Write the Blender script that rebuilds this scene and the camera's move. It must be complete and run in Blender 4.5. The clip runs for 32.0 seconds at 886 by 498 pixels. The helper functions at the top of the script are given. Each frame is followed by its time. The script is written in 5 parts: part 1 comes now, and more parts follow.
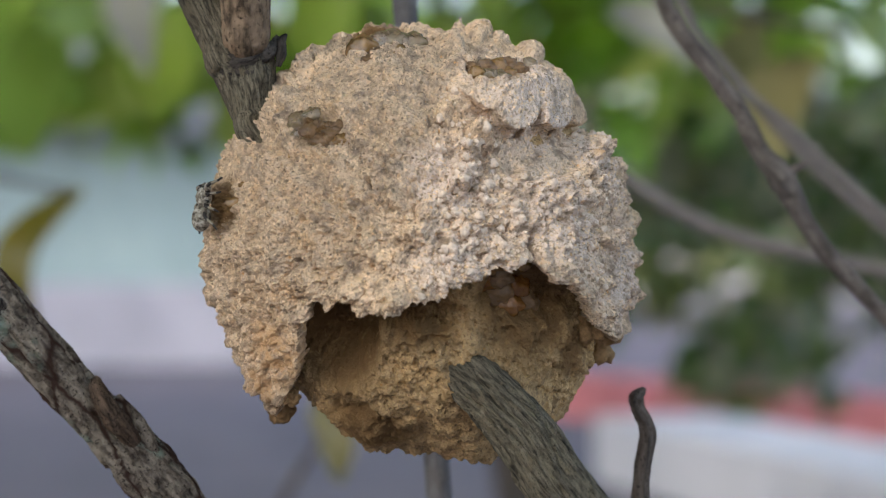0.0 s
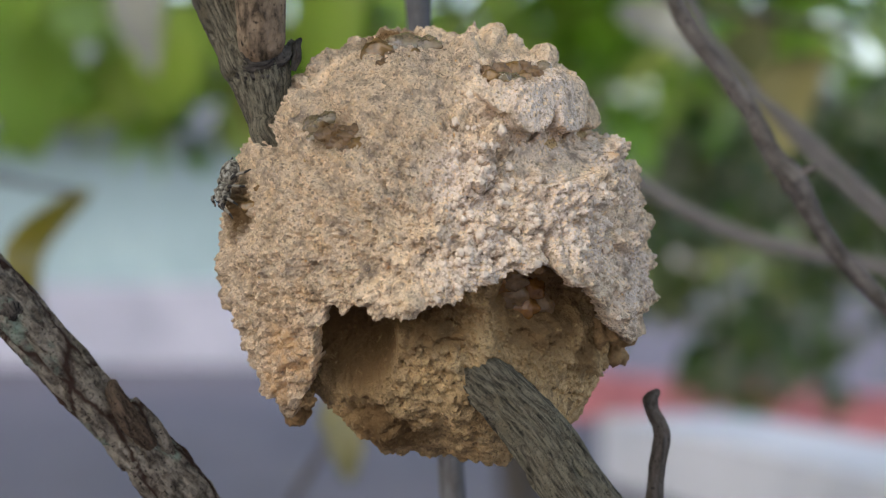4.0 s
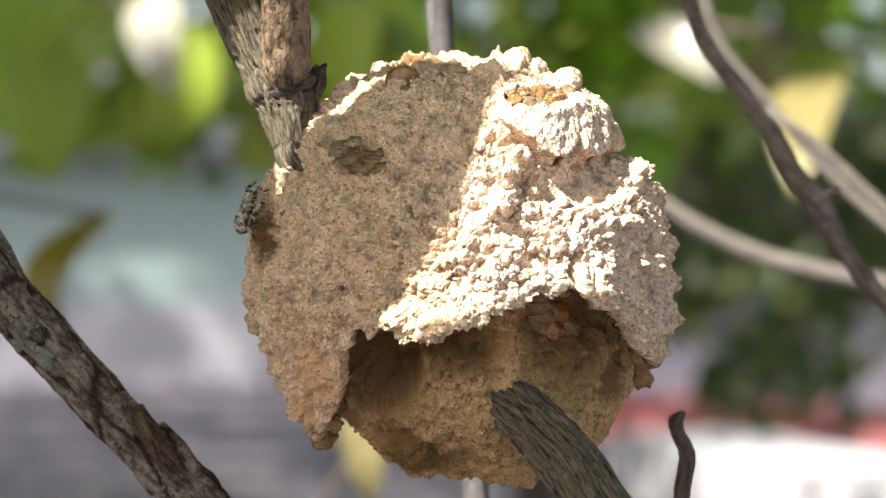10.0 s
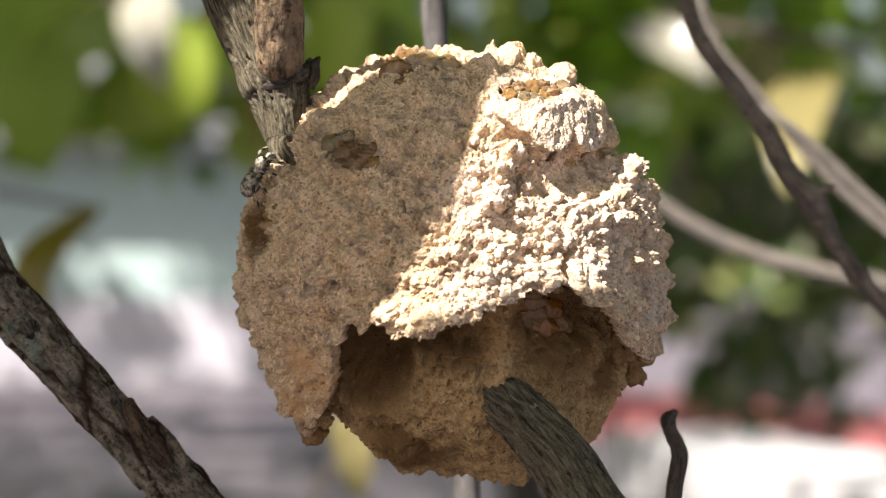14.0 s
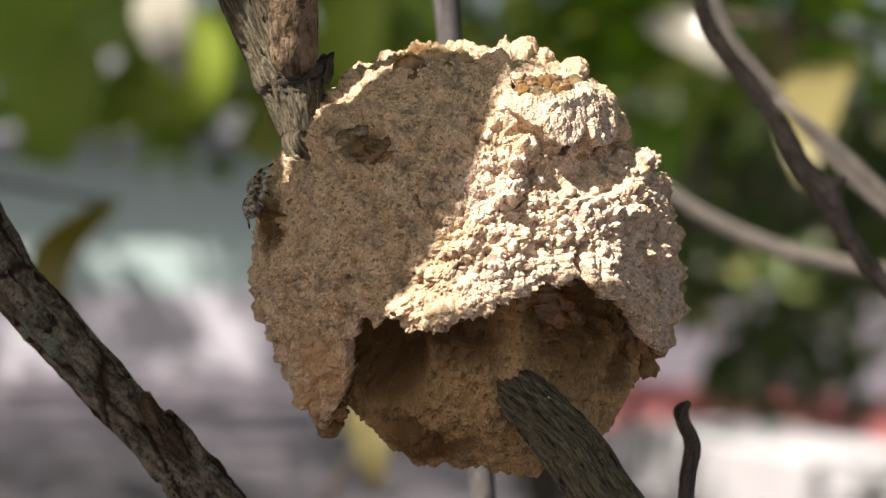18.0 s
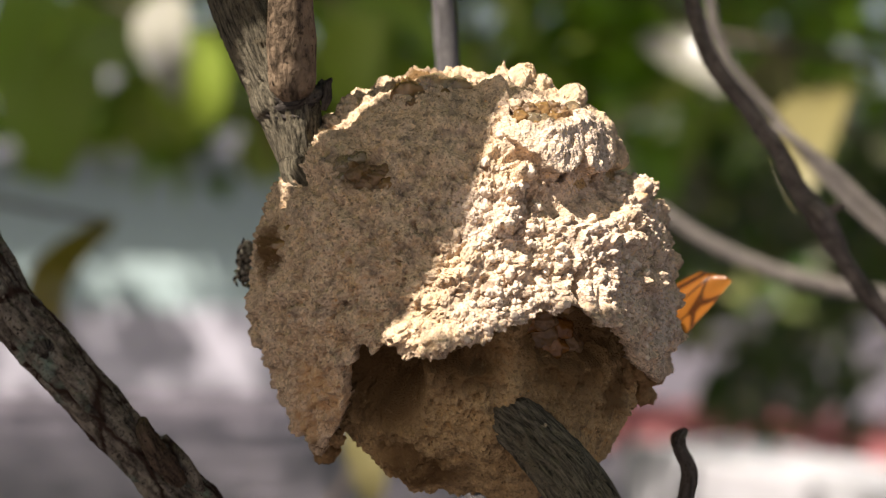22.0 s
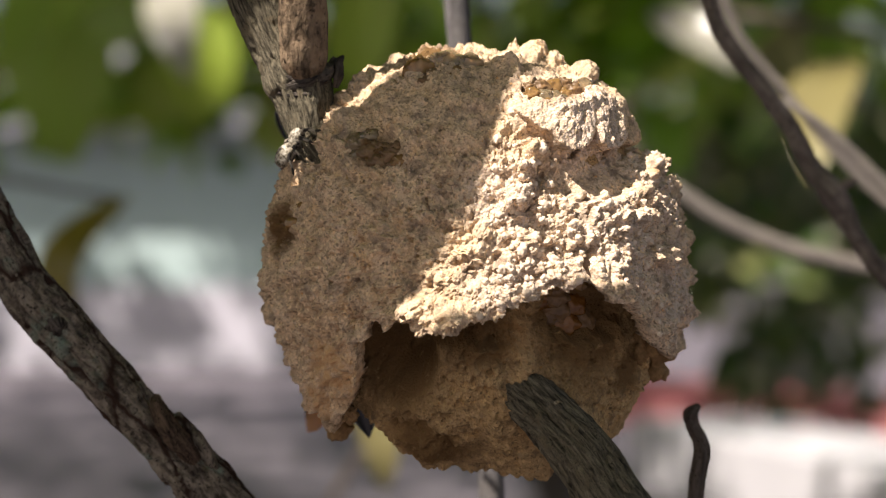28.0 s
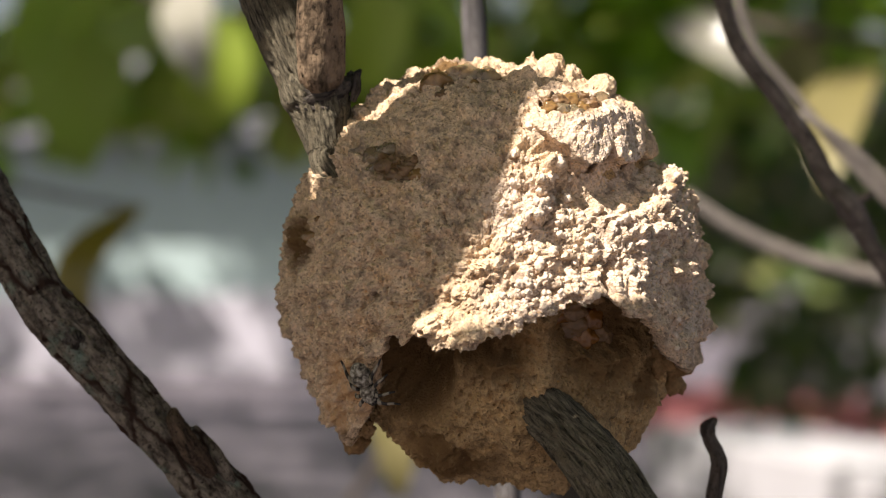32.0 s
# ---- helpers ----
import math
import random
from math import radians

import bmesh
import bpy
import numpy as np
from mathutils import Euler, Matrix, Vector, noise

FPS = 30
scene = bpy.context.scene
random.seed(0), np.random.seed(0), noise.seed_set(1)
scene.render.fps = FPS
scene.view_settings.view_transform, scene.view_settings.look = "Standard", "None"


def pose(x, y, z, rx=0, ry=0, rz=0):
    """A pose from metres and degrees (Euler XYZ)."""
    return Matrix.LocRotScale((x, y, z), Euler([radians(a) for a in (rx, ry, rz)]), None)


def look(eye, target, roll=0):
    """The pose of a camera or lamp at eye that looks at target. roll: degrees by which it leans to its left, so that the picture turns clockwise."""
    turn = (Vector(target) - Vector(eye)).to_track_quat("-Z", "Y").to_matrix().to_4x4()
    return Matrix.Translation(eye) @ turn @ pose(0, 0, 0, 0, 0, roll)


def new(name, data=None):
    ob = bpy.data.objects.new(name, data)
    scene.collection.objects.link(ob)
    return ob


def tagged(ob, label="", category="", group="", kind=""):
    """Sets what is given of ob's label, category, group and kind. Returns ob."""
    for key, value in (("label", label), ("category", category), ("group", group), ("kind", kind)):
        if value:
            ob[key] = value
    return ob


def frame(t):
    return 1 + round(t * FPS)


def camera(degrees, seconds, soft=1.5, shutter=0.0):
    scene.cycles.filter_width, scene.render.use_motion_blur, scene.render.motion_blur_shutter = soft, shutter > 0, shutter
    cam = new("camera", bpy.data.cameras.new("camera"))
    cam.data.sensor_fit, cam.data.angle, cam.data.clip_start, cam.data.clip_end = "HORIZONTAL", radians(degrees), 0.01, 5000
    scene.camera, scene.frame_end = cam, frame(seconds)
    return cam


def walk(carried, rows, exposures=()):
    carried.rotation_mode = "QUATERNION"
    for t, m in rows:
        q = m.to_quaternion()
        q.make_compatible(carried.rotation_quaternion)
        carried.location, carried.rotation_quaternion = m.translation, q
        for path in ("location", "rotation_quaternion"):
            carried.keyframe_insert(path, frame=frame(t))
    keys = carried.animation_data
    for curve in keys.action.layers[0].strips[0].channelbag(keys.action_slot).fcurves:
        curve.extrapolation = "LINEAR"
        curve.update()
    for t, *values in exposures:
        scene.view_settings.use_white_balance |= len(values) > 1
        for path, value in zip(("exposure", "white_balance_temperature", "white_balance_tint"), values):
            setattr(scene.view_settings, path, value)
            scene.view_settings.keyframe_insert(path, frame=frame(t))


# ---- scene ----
# The eye stands 1.5 m above the ground; x right, y ahead, z up. One nest unit U is about a twentieth of a millimetre.
EYE, U, REACH = 1.5, 5.26e-5, 4446
cam = camera(20.0, 32.0, soft=1.1)
cam.data.dof.use_dof = True
cam.data.dof.focus_distance = 0.2205
cam.data.dof.aperture_fstop = 35.0
# seconds, x, y, z in metres from the first eye, yaw, pitch, roll
ROWS = [
    (0.0, 0.0, 0.00166, -0.0, -0.001, -0.001, -0.021),
    (0.5, 0.00019, 0.00177, 0.00059, 0.124, -0.048, 0.058),
    (1.0, -0.00036, 0.0026, 0.00066, -0.086, 0.037, -0.056),
    (1.5, -0.0002, 0.00242, 0.0009, -0.043, 0.14, 0.039),
    (2.0, -0.00088, 0.00227, 0.00036, -0.093, 0.174, 0.075),
    (2.5, -0.00099, 0.00227, 0.00019, -0.116, 0.075, 0.092),
    (3.0, -0.00097, 0.00171, 0.00063, -0.131, -0.003, 0.235),
    (3.5, -0.00073, 0.00117, 0.00038, 0.106, -0.021, 0.098),
    (5.5, -0.00152, 0.00034, 0.00027, 0.18, 0.034, 0.228),
    (6.0, -0.00143, 0.00052, 0.00082, 0.267, 0.005, 0.349),
    (6.5, -0.00138, 0.00034, 0.00085, 0.414, 0.013, 0.38),
    (7.0, -0.002, -0.00044, -0.0001, 0.335, 0.03, 0.34),
    (7.5, -0.00105, -0.00075, 0.00096, 0.48, -0.071, 0.617),
    (8.0, -0.00131, -0.00089, 0.00094, 0.442, 0.121, 0.561),
    (8.5, -0.00178, -0.00059, 0.00117, 0.558, 0.3, 0.45),
    (9.0, -0.00113, -0.00025, 0.00165, 0.55, 0.436, 0.716),
    (9.5, -0.00132, -0.00048, 0.00092, 0.462, 0.481, 0.532),
    (10.0, -0.00173, -0.00019, 0.00078, 0.478, 0.416, 0.413),
    (10.5, -0.00152, 4e-05, 0.00101, 0.501, 0.414, 0.438),
    (11.0, -0.00178, 0.00059, 0.00109, 0.48, 0.486, 0.258),
    (11.5, -0.00189, 0.00052, 0.00092, 0.423, 0.485, 0.175),
    (12.0, -0.00131, 0.00059, 0.00049, 0.278, 0.409, 0.252),
    (12.5, -0.00178, 0.00018, 0.00077, 0.39, 0.315, 0.371),
    (13.0, -0.00218, 0.00049, 0.00074, 0.423, 0.253, 0.089),
    (13.5, -0.00164, 0.0007, 0.00074, 0.37, 0.303, 0.096),
    (14.0, -0.00191, 0.00123, 0.00063, 0.27, 0.346, -0.031),
    (14.5, -0.00217, 0.00038, 0.00087, 0.365, 0.351, 0.284),
    (16.5, -0.00129, -0.00091, 0.0007, 0.535, 0.232, 0.26),
    (17.0, -0.00182, -0.00157, 0.00026, 0.578, 0.14, 0.197),
    (17.5, -0.00157, -0.00108, 0.00063, 0.625, 0.069, 0.367),
    (18.0, -0.0016, -0.00053, 0.00081, 0.658, 0.156, 0.181),
    (18.5, -0.00176, -0.00055, 0.00123, 0.599, 0.256, 0.178),
    (19.0, -0.00172, -0.00107, 0.00126, 0.565, 0.257, 0.076),
    (19.5, -0.00141, -0.00142, 0.00121, 0.523, 0.289, 0.16),
    (20.0, -0.00136, -0.00078, 0.00147, 0.658, 0.32, 0.243),
    (20.5, -0.002, -0.00031, 0.00149, 0.694, 0.376, 0.161),
    (21.0, -0.00216, 0.00028, 0.00218, 0.609, 0.471, 0.182),
    (21.5, -0.00173, -0.00047, 0.00187, 0.573, 0.589, 0.102),
    (22.0, -0.00157, -0.00029, 0.00155, 0.607, 0.572, -0.042),
    (22.5, -0.00224, -0.00018, 0.00118, 0.638, 0.45, -0.253),
    (23.0, -0.00192, 0.00038, 0.00166, 0.56, 0.278, -0.14),
    (23.5, -0.00191, 4e-05, 0.00102, 0.464, 0.313, -0.219),
    (24.0, -0.00152, -0.00091, 0.00039, 0.439, 0.224, -0.125),
    (24.5, -0.00163, -0.00126, -0.00018, 0.418, 0.061, -0.098),
    (25.0, -0.00238, -0.00128, 0.00054, 0.577, -0.094, -0.095),
    (25.5, -0.00138, -0.00114, 0.00052, 0.609, -0.005, -0.177),
    (27.5, -0.00181, -0.00095, 0.00107, 0.887, -0.129, 0.034),
    (28.0, -0.00166, -0.00058, 0.00159, 0.863, 0.035, 0.143),
    (28.5, -0.00134, -0.0006, 0.00073, 0.842, 0.158, -0.151),
    (29.0, -0.0016, -0.00104, 0.00215, 0.893, 0.166, 0.212),
    (29.5, -0.00194, -0.00077, 0.00189, 1.024, 0.149, -0.046),
    (30.0, -0.00109, -0.00112, 0.0029, 0.993, 0.314, 0.262),
    (30.5, -0.00112, -0.00068, 0.00168, 0.922, 0.392, -0.066),
    (31.0, -0.00131, -0.00131, 0.00161, 0.976, 0.351, -0.053),
    (31.5, -0.00131, -0.00088, 0.00211, 1.009, 0.251, 0.093),
    (32.0, -0.00196, -0.00063, 0.00216, 1.18, 0.209, 0.095),
]
EXPOSURES = [(0.0, 3.06, 6650, 11), (3.5, 3.06, 6650, 11), (6.0, 3.16, 6650, 11), (7.0, 3.1, 6650, 11), (8.0, 2.86, 6750, 11), (9.0, 2.46, 6850, 11), (10.0, 2.14, 7000, 12), (13.0, 1.62, 7100, 14),
             (18.0, 1.05, 7200, 16), (21.0, 0.96, 7200, 16), (32.0, 0.96, 7200, 16)]
walk(cam, [(t, pose(x, y, EYE + z, 0, 0, yaw) @ pose(0, 0, 0, pitch) @ pose(0, 0, 0, 0, roll) @ pose(0, 0, 0, 90))
           for t, x, y, z, yaw, pitch, roll in ROWS], EXPOSURES)

# ---- world and sun ----
SUN = Vector((-0.44, -0.42, 0.79)).normalized()
world = bpy.data.worlds.new("sky")
scene.world = world
world.use_nodes = True
wn = world.node_tree
sky = wn.nodes.new("ShaderNodeTexSky")
sky.sky_type, sky.sun_disc = "NISHITA", False
sky.sun_elevation = math.asin(SUN.z)
sky.sun_rotation = math.atan2(SUN.x, SUN.y)
sky.dust_density, sky.ozone_density = 3.0, 1.0
wn.links.new(sky.outputs[0], wn.nodes["Background"].inputs[0])
wn.nodes["Background"].inputs[1].default_value = 0.058
sun = new("sun", bpy.data.lights.new("sun", "SUN"))
sun.data.energy, sun.data.angle, sun.data.color = 5.0, radians(0.53), (1.0, 0.99, 0.98)
sun.matrix_world = look(SUN * 5, (0, 0, 0))

# ---- materials ----


def material(name, rough=0.8, spec=0.3):
    m = bpy.data.materials.new(name)
    m.use_nodes = True
    b = m.node_tree.nodes["Principled BSDF"]
    b.inputs["Roughness"].default_value = rough
    b.inputs["Specular IOR Level"].default_value = spec
    return m, m.node_tree, b


def node(nt, kind, **values):
    n = nt.nodes.new(kind)
    for k, v in values.items():
        n.inputs[k].default_value = v
    return n


def coords(nt, stretch=(1, 1, 1)):
    c, m = nt.nodes.new("ShaderNodeTexCoord"), nt.nodes.new("ShaderNodeMapping")
    m.inputs["Scale"].default_value = stretch
    nt.links.new(c.outputs["Object"], m.inputs[0])
    return m.outputs[0]


def noisy(nt, vec, scale, detail=4, rough=0.6):
    n = node(nt, "ShaderNodeTexNoise", Scale=scale, Detail=detail, Roughness=rough)
    nt.links.new(vec, n.inputs["Vector"])
    return n.outputs["Fac"]


def ramp(nt, fac, *stops):
    r = nt.nodes.new("ShaderNodeValToRGB")
    e = r.color_ramp.elements
    while len(e) < len(stops):
        e.new(0.5)
    for s, (p, c) in zip(e, stops):
        s.position, s.color = p, (*c, 1) if len(c) == 3 else c
    nt.links.new(fac, r.inputs[0])
    return r.outputs[0]


def grey(nt, fac, lo, hi):
    return ramp(nt, fac, (lo, (0, 0, 0)), (hi, (1, 1, 1)))


def blend(nt, fac, a, b, mode="MIX"):
    m = nt.nodes.new("ShaderNodeMix")
    m.data_type, m.blend_type = "RGBA", mode
    for sock, v in ((m.inputs[0], fac), (m.inputs[6], a), (m.inputs[7], b)):
        if hasattr(v, "links"):
            nt.links.new(v, sock)
        elif isinstance(v, (int, float)):
            sock.default_value = v
        else:
            sock.default_value = (*v, 1)
    return m.outputs[2]


def relief(nt, b, height, dist, strength=1.0):
    n = node(nt, "ShaderNodeBump", Distance=dist, Strength=strength)
    nt.links.new(height, n.inputs["Height"])
    nt.links.new(n.outputs[0], b.inputs["Normal"])


def stains(nt, vec, spots):
    """Sum of soft blots, each (centre, half size) in nest units."""
    total = None
    for (x, y, z), r in spots:
        d = nt.nodes.new("ShaderNodeVectorMath")
        d.operation = "DISTANCE"
        nt.links.new(vec, d.inputs[0])
        d.inputs[1].default_value = (x * U, y * U, z * U)
        m = node(nt, "ShaderNodeMapRange", **{"From Min": r * U * 1.25, "From Max": r * U * 0.55})
        nt.links.new(d.outputs["Value"], m.inputs["Value"])
        if total is None:
            total = m.outputs[0]
        else:
            a = nt.nodes.new("ShaderNodeMath")
            a.operation = "MAXIMUM"
            nt.links.new(total, a.inputs[0])
            nt.links.new(m.outputs[0], a.inputs[1])
            total = a.outputs[0]
    return total


def mud(name, spots, pale=(), base=(0.62, 0.47, 0.31), warm=()):
    """Dry mud: broad drifts of grey and ochre, pale grains, dark grit, brown resin stains; pale blots whiten the sunlit
    side.
    """
    m, nt, b = material(name, 0.95, 0.08)
    v = coords(nt)
    r, g, bl = base
    big, mid, fine = noisy(nt, v, 230, 5), noisy(nt, v, 900, 5, 0.7), noisy(nt, v, 5200, 3, 0.7)
    col = ramp(nt, big, (0.32, (r * 0.9, g * 0.85, bl * 0.78)), (0.5, base), (0.68, (r * 1.08, g * 1.09, bl * 1.12)))
    col = blend(nt, grey(nt, noisy(nt, v, 330, 4, 0.65), 0.56, 0.70), col, (r * 1.05, g * 0.93, bl * 0.76))
    col = blend(nt, grey(nt, noisy(nt, v, 270, 5, 0.7), 0.57, 0.70), col, (r * 0.84, g * 0.89, bl * 0.98))
    col = blend(nt, grey(nt, mid, 0.58, 0.76), col, (r * 1.0, g * 0.86, bl * 0.66))
    if pale:
        col = blend(nt, stains(nt, v, pale), col, (r * 1.04, g * 1.12, bl * 1.34))
    col = blend(nt, grey(nt, fine, 0.34, 0.47), (r * 0.56, g * 0.53, bl * 0.5), col)
    grain = nt.nodes.new("ShaderNodeTexVoronoi")
    grain.inputs["Scale"].default_value = 4300
    nt.links.new(v, grain.inputs["Vector"])
    hue = nt.nodes.new("ShaderNodeSeparateColor")
    nt.links.new(grain.outputs["Color"], hue.inputs[0])
    col = blend(nt, grey(nt, hue.outputs[1], 0.70, 0.93), col, (min(1, r * 1.2), g * 1.18, bl * 1.12))
    col = blend(nt, grey(nt, hue.outputs[0], 0.84, 0.97), col, (r * 0.5, g * 0.5, bl * 0.5))
    # dark grit in drifts
    grit = nt.nodes.new("ShaderNodeTexVoronoi")
    grit.inputs["Scale"].default_value = 3600
    nt.links.new(v, grit.inputs["Vector"])
    dots = nt.nodes.new("ShaderNodeMath")
    dots.operation = "MULTIPLY"
    nt.links.new(grey(nt, grit.outputs["Distance"], 0.19, 0.1), dots.inputs[0])
    nt.links.new(grey(nt, noisy(nt, v, 600, 4), 0.5, 0.7), dots.inputs[1])
    col = blend(nt, dots.outputs[0], col, (r * 0.42, g * 0.42, bl * 0.45))
    col = blend(nt, grey(nt, noisy(nt, v, 1150, 3), 0.68, 0.76), col, (r * 1.0, g * 0.74, bl * 0.45))
    for kind, tone, low in ((warm, (r * 0.9, g * 0.74, bl * 0.56), 0.34), (spots, (0.16, 0.092, 0.038), 0.2)):
        if kind:
            k = nt.nodes.new("ShaderNodeMath")
            k.operation = "MULTIPLY"
            nt.links.new(stains(nt, v, kind), k.inputs[0])
            nt.links.new(grey(nt, mid, low, low + 0.22), k.inputs[1])
            col = blend(nt, k.outputs[0], col, tone)
    nt.links.new(col, b.inputs["Base Color"])
    h = nt.nodes.new("ShaderNodeMath")
    h.operation = "ADD"
    nt.links.new(fine, h.inputs[0])
    nt.links.new(grain.outputs["Distance"], h.inputs[1])
    relief(nt, b, h.outputs[0], 0.0003, 0.5)
    return m


def bark(name, dark, light, tint, ridge=0.16, scale=1500, cracks=0.0, blot=250):
    """Bark in the limb's own coordinates: fibres drawn out along it, blots of tint, and cracks."""
    m, nt, b = material(name, 0.9, 0.12)
    at, mp = nt.nodes.new("ShaderNodeAttribute"), nt.nodes.new("ShaderNodeMapping")
    at.attribute_name = "limb"
    mp.inputs["Scale"].default_value = (1, 1, ridge)
    nt.links.new(at.outputs["Vector"], mp.inputs[0])
    v = at.outputs["Vector"]
    big, mid, fine = noisy(nt, v, blot, 4), noisy(nt, mp.outputs[0], scale, 5, 0.65), noisy(nt, v, scale * 2.2, 3)
    col = ramp(nt, mid, (0.34, dark), (0.48, tuple((p + q) / 2 for p, q in zip(dark, light))), (0.62, light))
    col = blend(nt, grey(nt, big, 0.55, 0.68), col, tint)
    col = blend(nt, grey(nt, fine, 0.3, 0.46), tuple(c * 0.6 for c in dark), col)
    if cracks:
        w = node(nt, "ShaderNodeTexNoise", Scale=420.0, Detail=3.0)
        nt.links.new(v, w.inputs["Vector"])
        bent = blend(nt, 0.0016, v, w.outputs["Color"], "ADD")
        sq = nt.nodes.new("ShaderNodeMapping")
        sq.inputs["Scale"].default_value = (1, 1, 0.4)
        nt.links.new(bent, sq.inputs[0])
        vo = nt.nodes.new("ShaderNodeTexVoronoi")
        vo.feature, vo.inputs["Scale"].default_value = "DISTANCE_TO_EDGE", cracks
        nt.links.new(sq.outputs[0], vo.inputs["Vector"])
        gate = nt.nodes.new("ShaderNodeMath")
        gate.operation = "ADD"
        nt.links.new(grey(nt, vo.outputs["Distance"], 0.015, 0.08), gate.inputs[0])
        nt.links.new(grey(nt, noisy(nt, v, 260, 2), 0.6, 0.48), gate.inputs[1])
        gate.use_clamp = True
        col = blend(nt, gate.outputs[0], (0.04, 0.022, 0.015), col)
    nt.links.new(col, b.inputs["Base Color"])
    relief(nt, b, mid, 0.0009, 1.0)
    return m


def amber(name, colour, rough=0.12, through_light=0.35):
    m, nt, b = material(name, rough, 0.4)
    v = coords(nt)
    c = ramp(nt, noisy(nt, v, 700, 4), (0.35, tuple(x * 0.4 for x in colour)), (0.65, colour))
    nt.links.new(c, b.inputs["Base Color"])
    b.inputs["Transmission Weight"].default_value = through_light
    b.inputs["Coat Weight"].default_value = 0.15
    relief(nt, b, noisy(nt, v, 1500, 3), 0.0001, 0.5)
    return m


def leaf_material(name, colours, gloss=0.35, glow=0.35):
    m, nt, b = material(name, gloss, 0.5)
    g = nt.nodes.new("ShaderNodeNewGeometry")
    c = ramp(nt, g.outputs["Random Per Island"], *[(i / max(1, len(colours) - 1), k) for i, k in enumerate(colours)])
    c = blend(nt, grey(nt, noisy(nt, coords(nt), 40, 4), 0.3, 0.7), c, (0.5, 0.5, 0.4), "SOFT_LIGHT")
    nt.links.new(c, b.inputs["Base Color"])
    t = nt.nodes.new("ShaderNodeBsdfTranslucent")
    nt.links.new(c, t.inputs[0])
    mix = nt.nodes.new("ShaderNodeMixShader")
    mix.inputs[0].default_value = glow
    nt.links.new(b.outputs[0], mix.inputs[1])
    nt.links.new(t.outputs[0], mix.inputs[2])
    nt.links.new(mix.outputs[0], nt.nodes["Material Output"].inputs[0])
    return m


def plain(name, colour, rough=0.6, spec=0.3, spread=0.25, scale=8.0):
    m, nt, b = material(name, rough, spec)
    f = noisy(nt, coords(nt), scale, 5)
    c = ramp(nt, f, (0.3, tuple(x * (1 - spread) for x in colour)), (0.7, tuple(min(1, x * (1 + spread)) for x in colour)))
    nt.links.new(c, b.inputs["Base Color"])
    relief(nt, b, f, 0.02 / scale, 0.3)
    return m


SHELL_SPOTS = [((-170, -270, 182), 38), ((-70, -80, 350), 55), ((-330, -150, 50), 52), ((136, -230, 283), 44), ((-245, -90, -300), 30), ((205, -270, -55), 22)]
# core: brown resin stains that also paint shade into the opened cells
CORE_STAIN_SHADE_SPOTS = [((-130, -200, -170), 120), ((-70, -140, -310), 85), ((0, -290, -130), 70), ((190, -230, -110), 120), ((250, -150, -190), 50), ((-30, -260, -140), 60)]
# paler mud, whitened further to paint sunlight on the right half
PALE_SUNLIT_SPOTS = [((190, -230, 235), 120), ((225, -270, 20), 120), ((330, -120, -60), 110), ((90, -340, -60), 115), ((300, -120, 100), 90), ((60, -330, 90), 80)]
WARM_SPOTS = [((-120, -200, -170), 60), ((-90, -120, -320), 60), ((30, -290, -120), 60), ((150, -260, -90), 60), ((215, -220, -130), 50)]
MUD_SHELL = mud("dry_mud", SHELL_SPOTS, PALE_SUNLIT_SPOTS, (0.66, 0.487, 0.318), [((-230, -200, -190), 70), ((-270, -120, -250), 50), ((-60, -330, -90), 40), ((320, -150, 160), 26)])
MUD_CRUMB = plain("crumb_mud", (0.7, 0.56, 0.42), 0.95, 0.08, 0.15, 30000.0)
MUD_CORE = mud("inner_mud", CORE_STAIN_SHADE_SPOTS, (), (0.48, 0.32, 0.155), WARM_SPOTS)
BARK_STEM = bark("stem_bark", (0.03, 0.026, 0.018), (0.27, 0.23, 0.155), (0.2, 0.16, 0.1), 0.13, 4300, 0.0, 600)
BARK_STUB = bark("stub_bark", (0.06, 0.043, 0.027), (0.27, 0.19, 0.12), (0.2, 0.13, 0.075), 0.5, 900, 0.0, 330)
BARK_KNOT = bark("knot_bark", (0.025, 0.021, 0.018), (0.15, 0.125, 0.1), (0.08, 0.065, 0.05), 0.3, 1600)
BARK_BUD = bark("bud_bark", (0.03, 0.021, 0.014), (0.15, 0.1, 0.066), (0.1, 0.07, 0.046), 0.3, 1800)
BARK_LEFT = bark("lichen_bark", (0.045, 0.034, 0.025), (0.27, 0.225, 0.17), (0.2, 0.25, 0.19), 0.45, 1500, 230.0, 210)
BARK_BRANCH = bark("branch_bark", (0.07, 0.058, 0.046), (0.25, 0.205, 0.165), (0.15, 0.125, 0.1), 0.3, 900)
BARK_FAR = bark("far_bark", (0.05, 0.04, 0.032), (0.15, 0.12, 0.095), (0.12, 0.095, 0.08))
BARK_PALE = bark("pale_bark", (0.1, 0.092, 0.088), (0.19, 0.178, 0.172), (0.15, 0.136, 0.124))
BARK_DIM = bark("dim_bark", (0.13, 0.115, 0.1), (0.24, 0.21, 0.18), (0.2, 0.17, 0.14))
AMBER = amber("amber_resin", (0.4, 0.225, 0.08), 0.2, 0.25)
BROWN = amber("brown_resin", (0.23, 0.13, 0.055), 0.5, 0.0)
DARK_RESIN = amber("dark_resin", (0.24, 0.1, 0.022), 0.25, 0.0)
CHIP = plain("dark_chip", (0.26, 0.155, 0.07), 0.9, 0.1, 0.3, 3000.0)
CLEAR = amber("clear_resin", (0.6, 0.45, 0.26), 0.06, 0.6)

# ---- noise on arrays ----


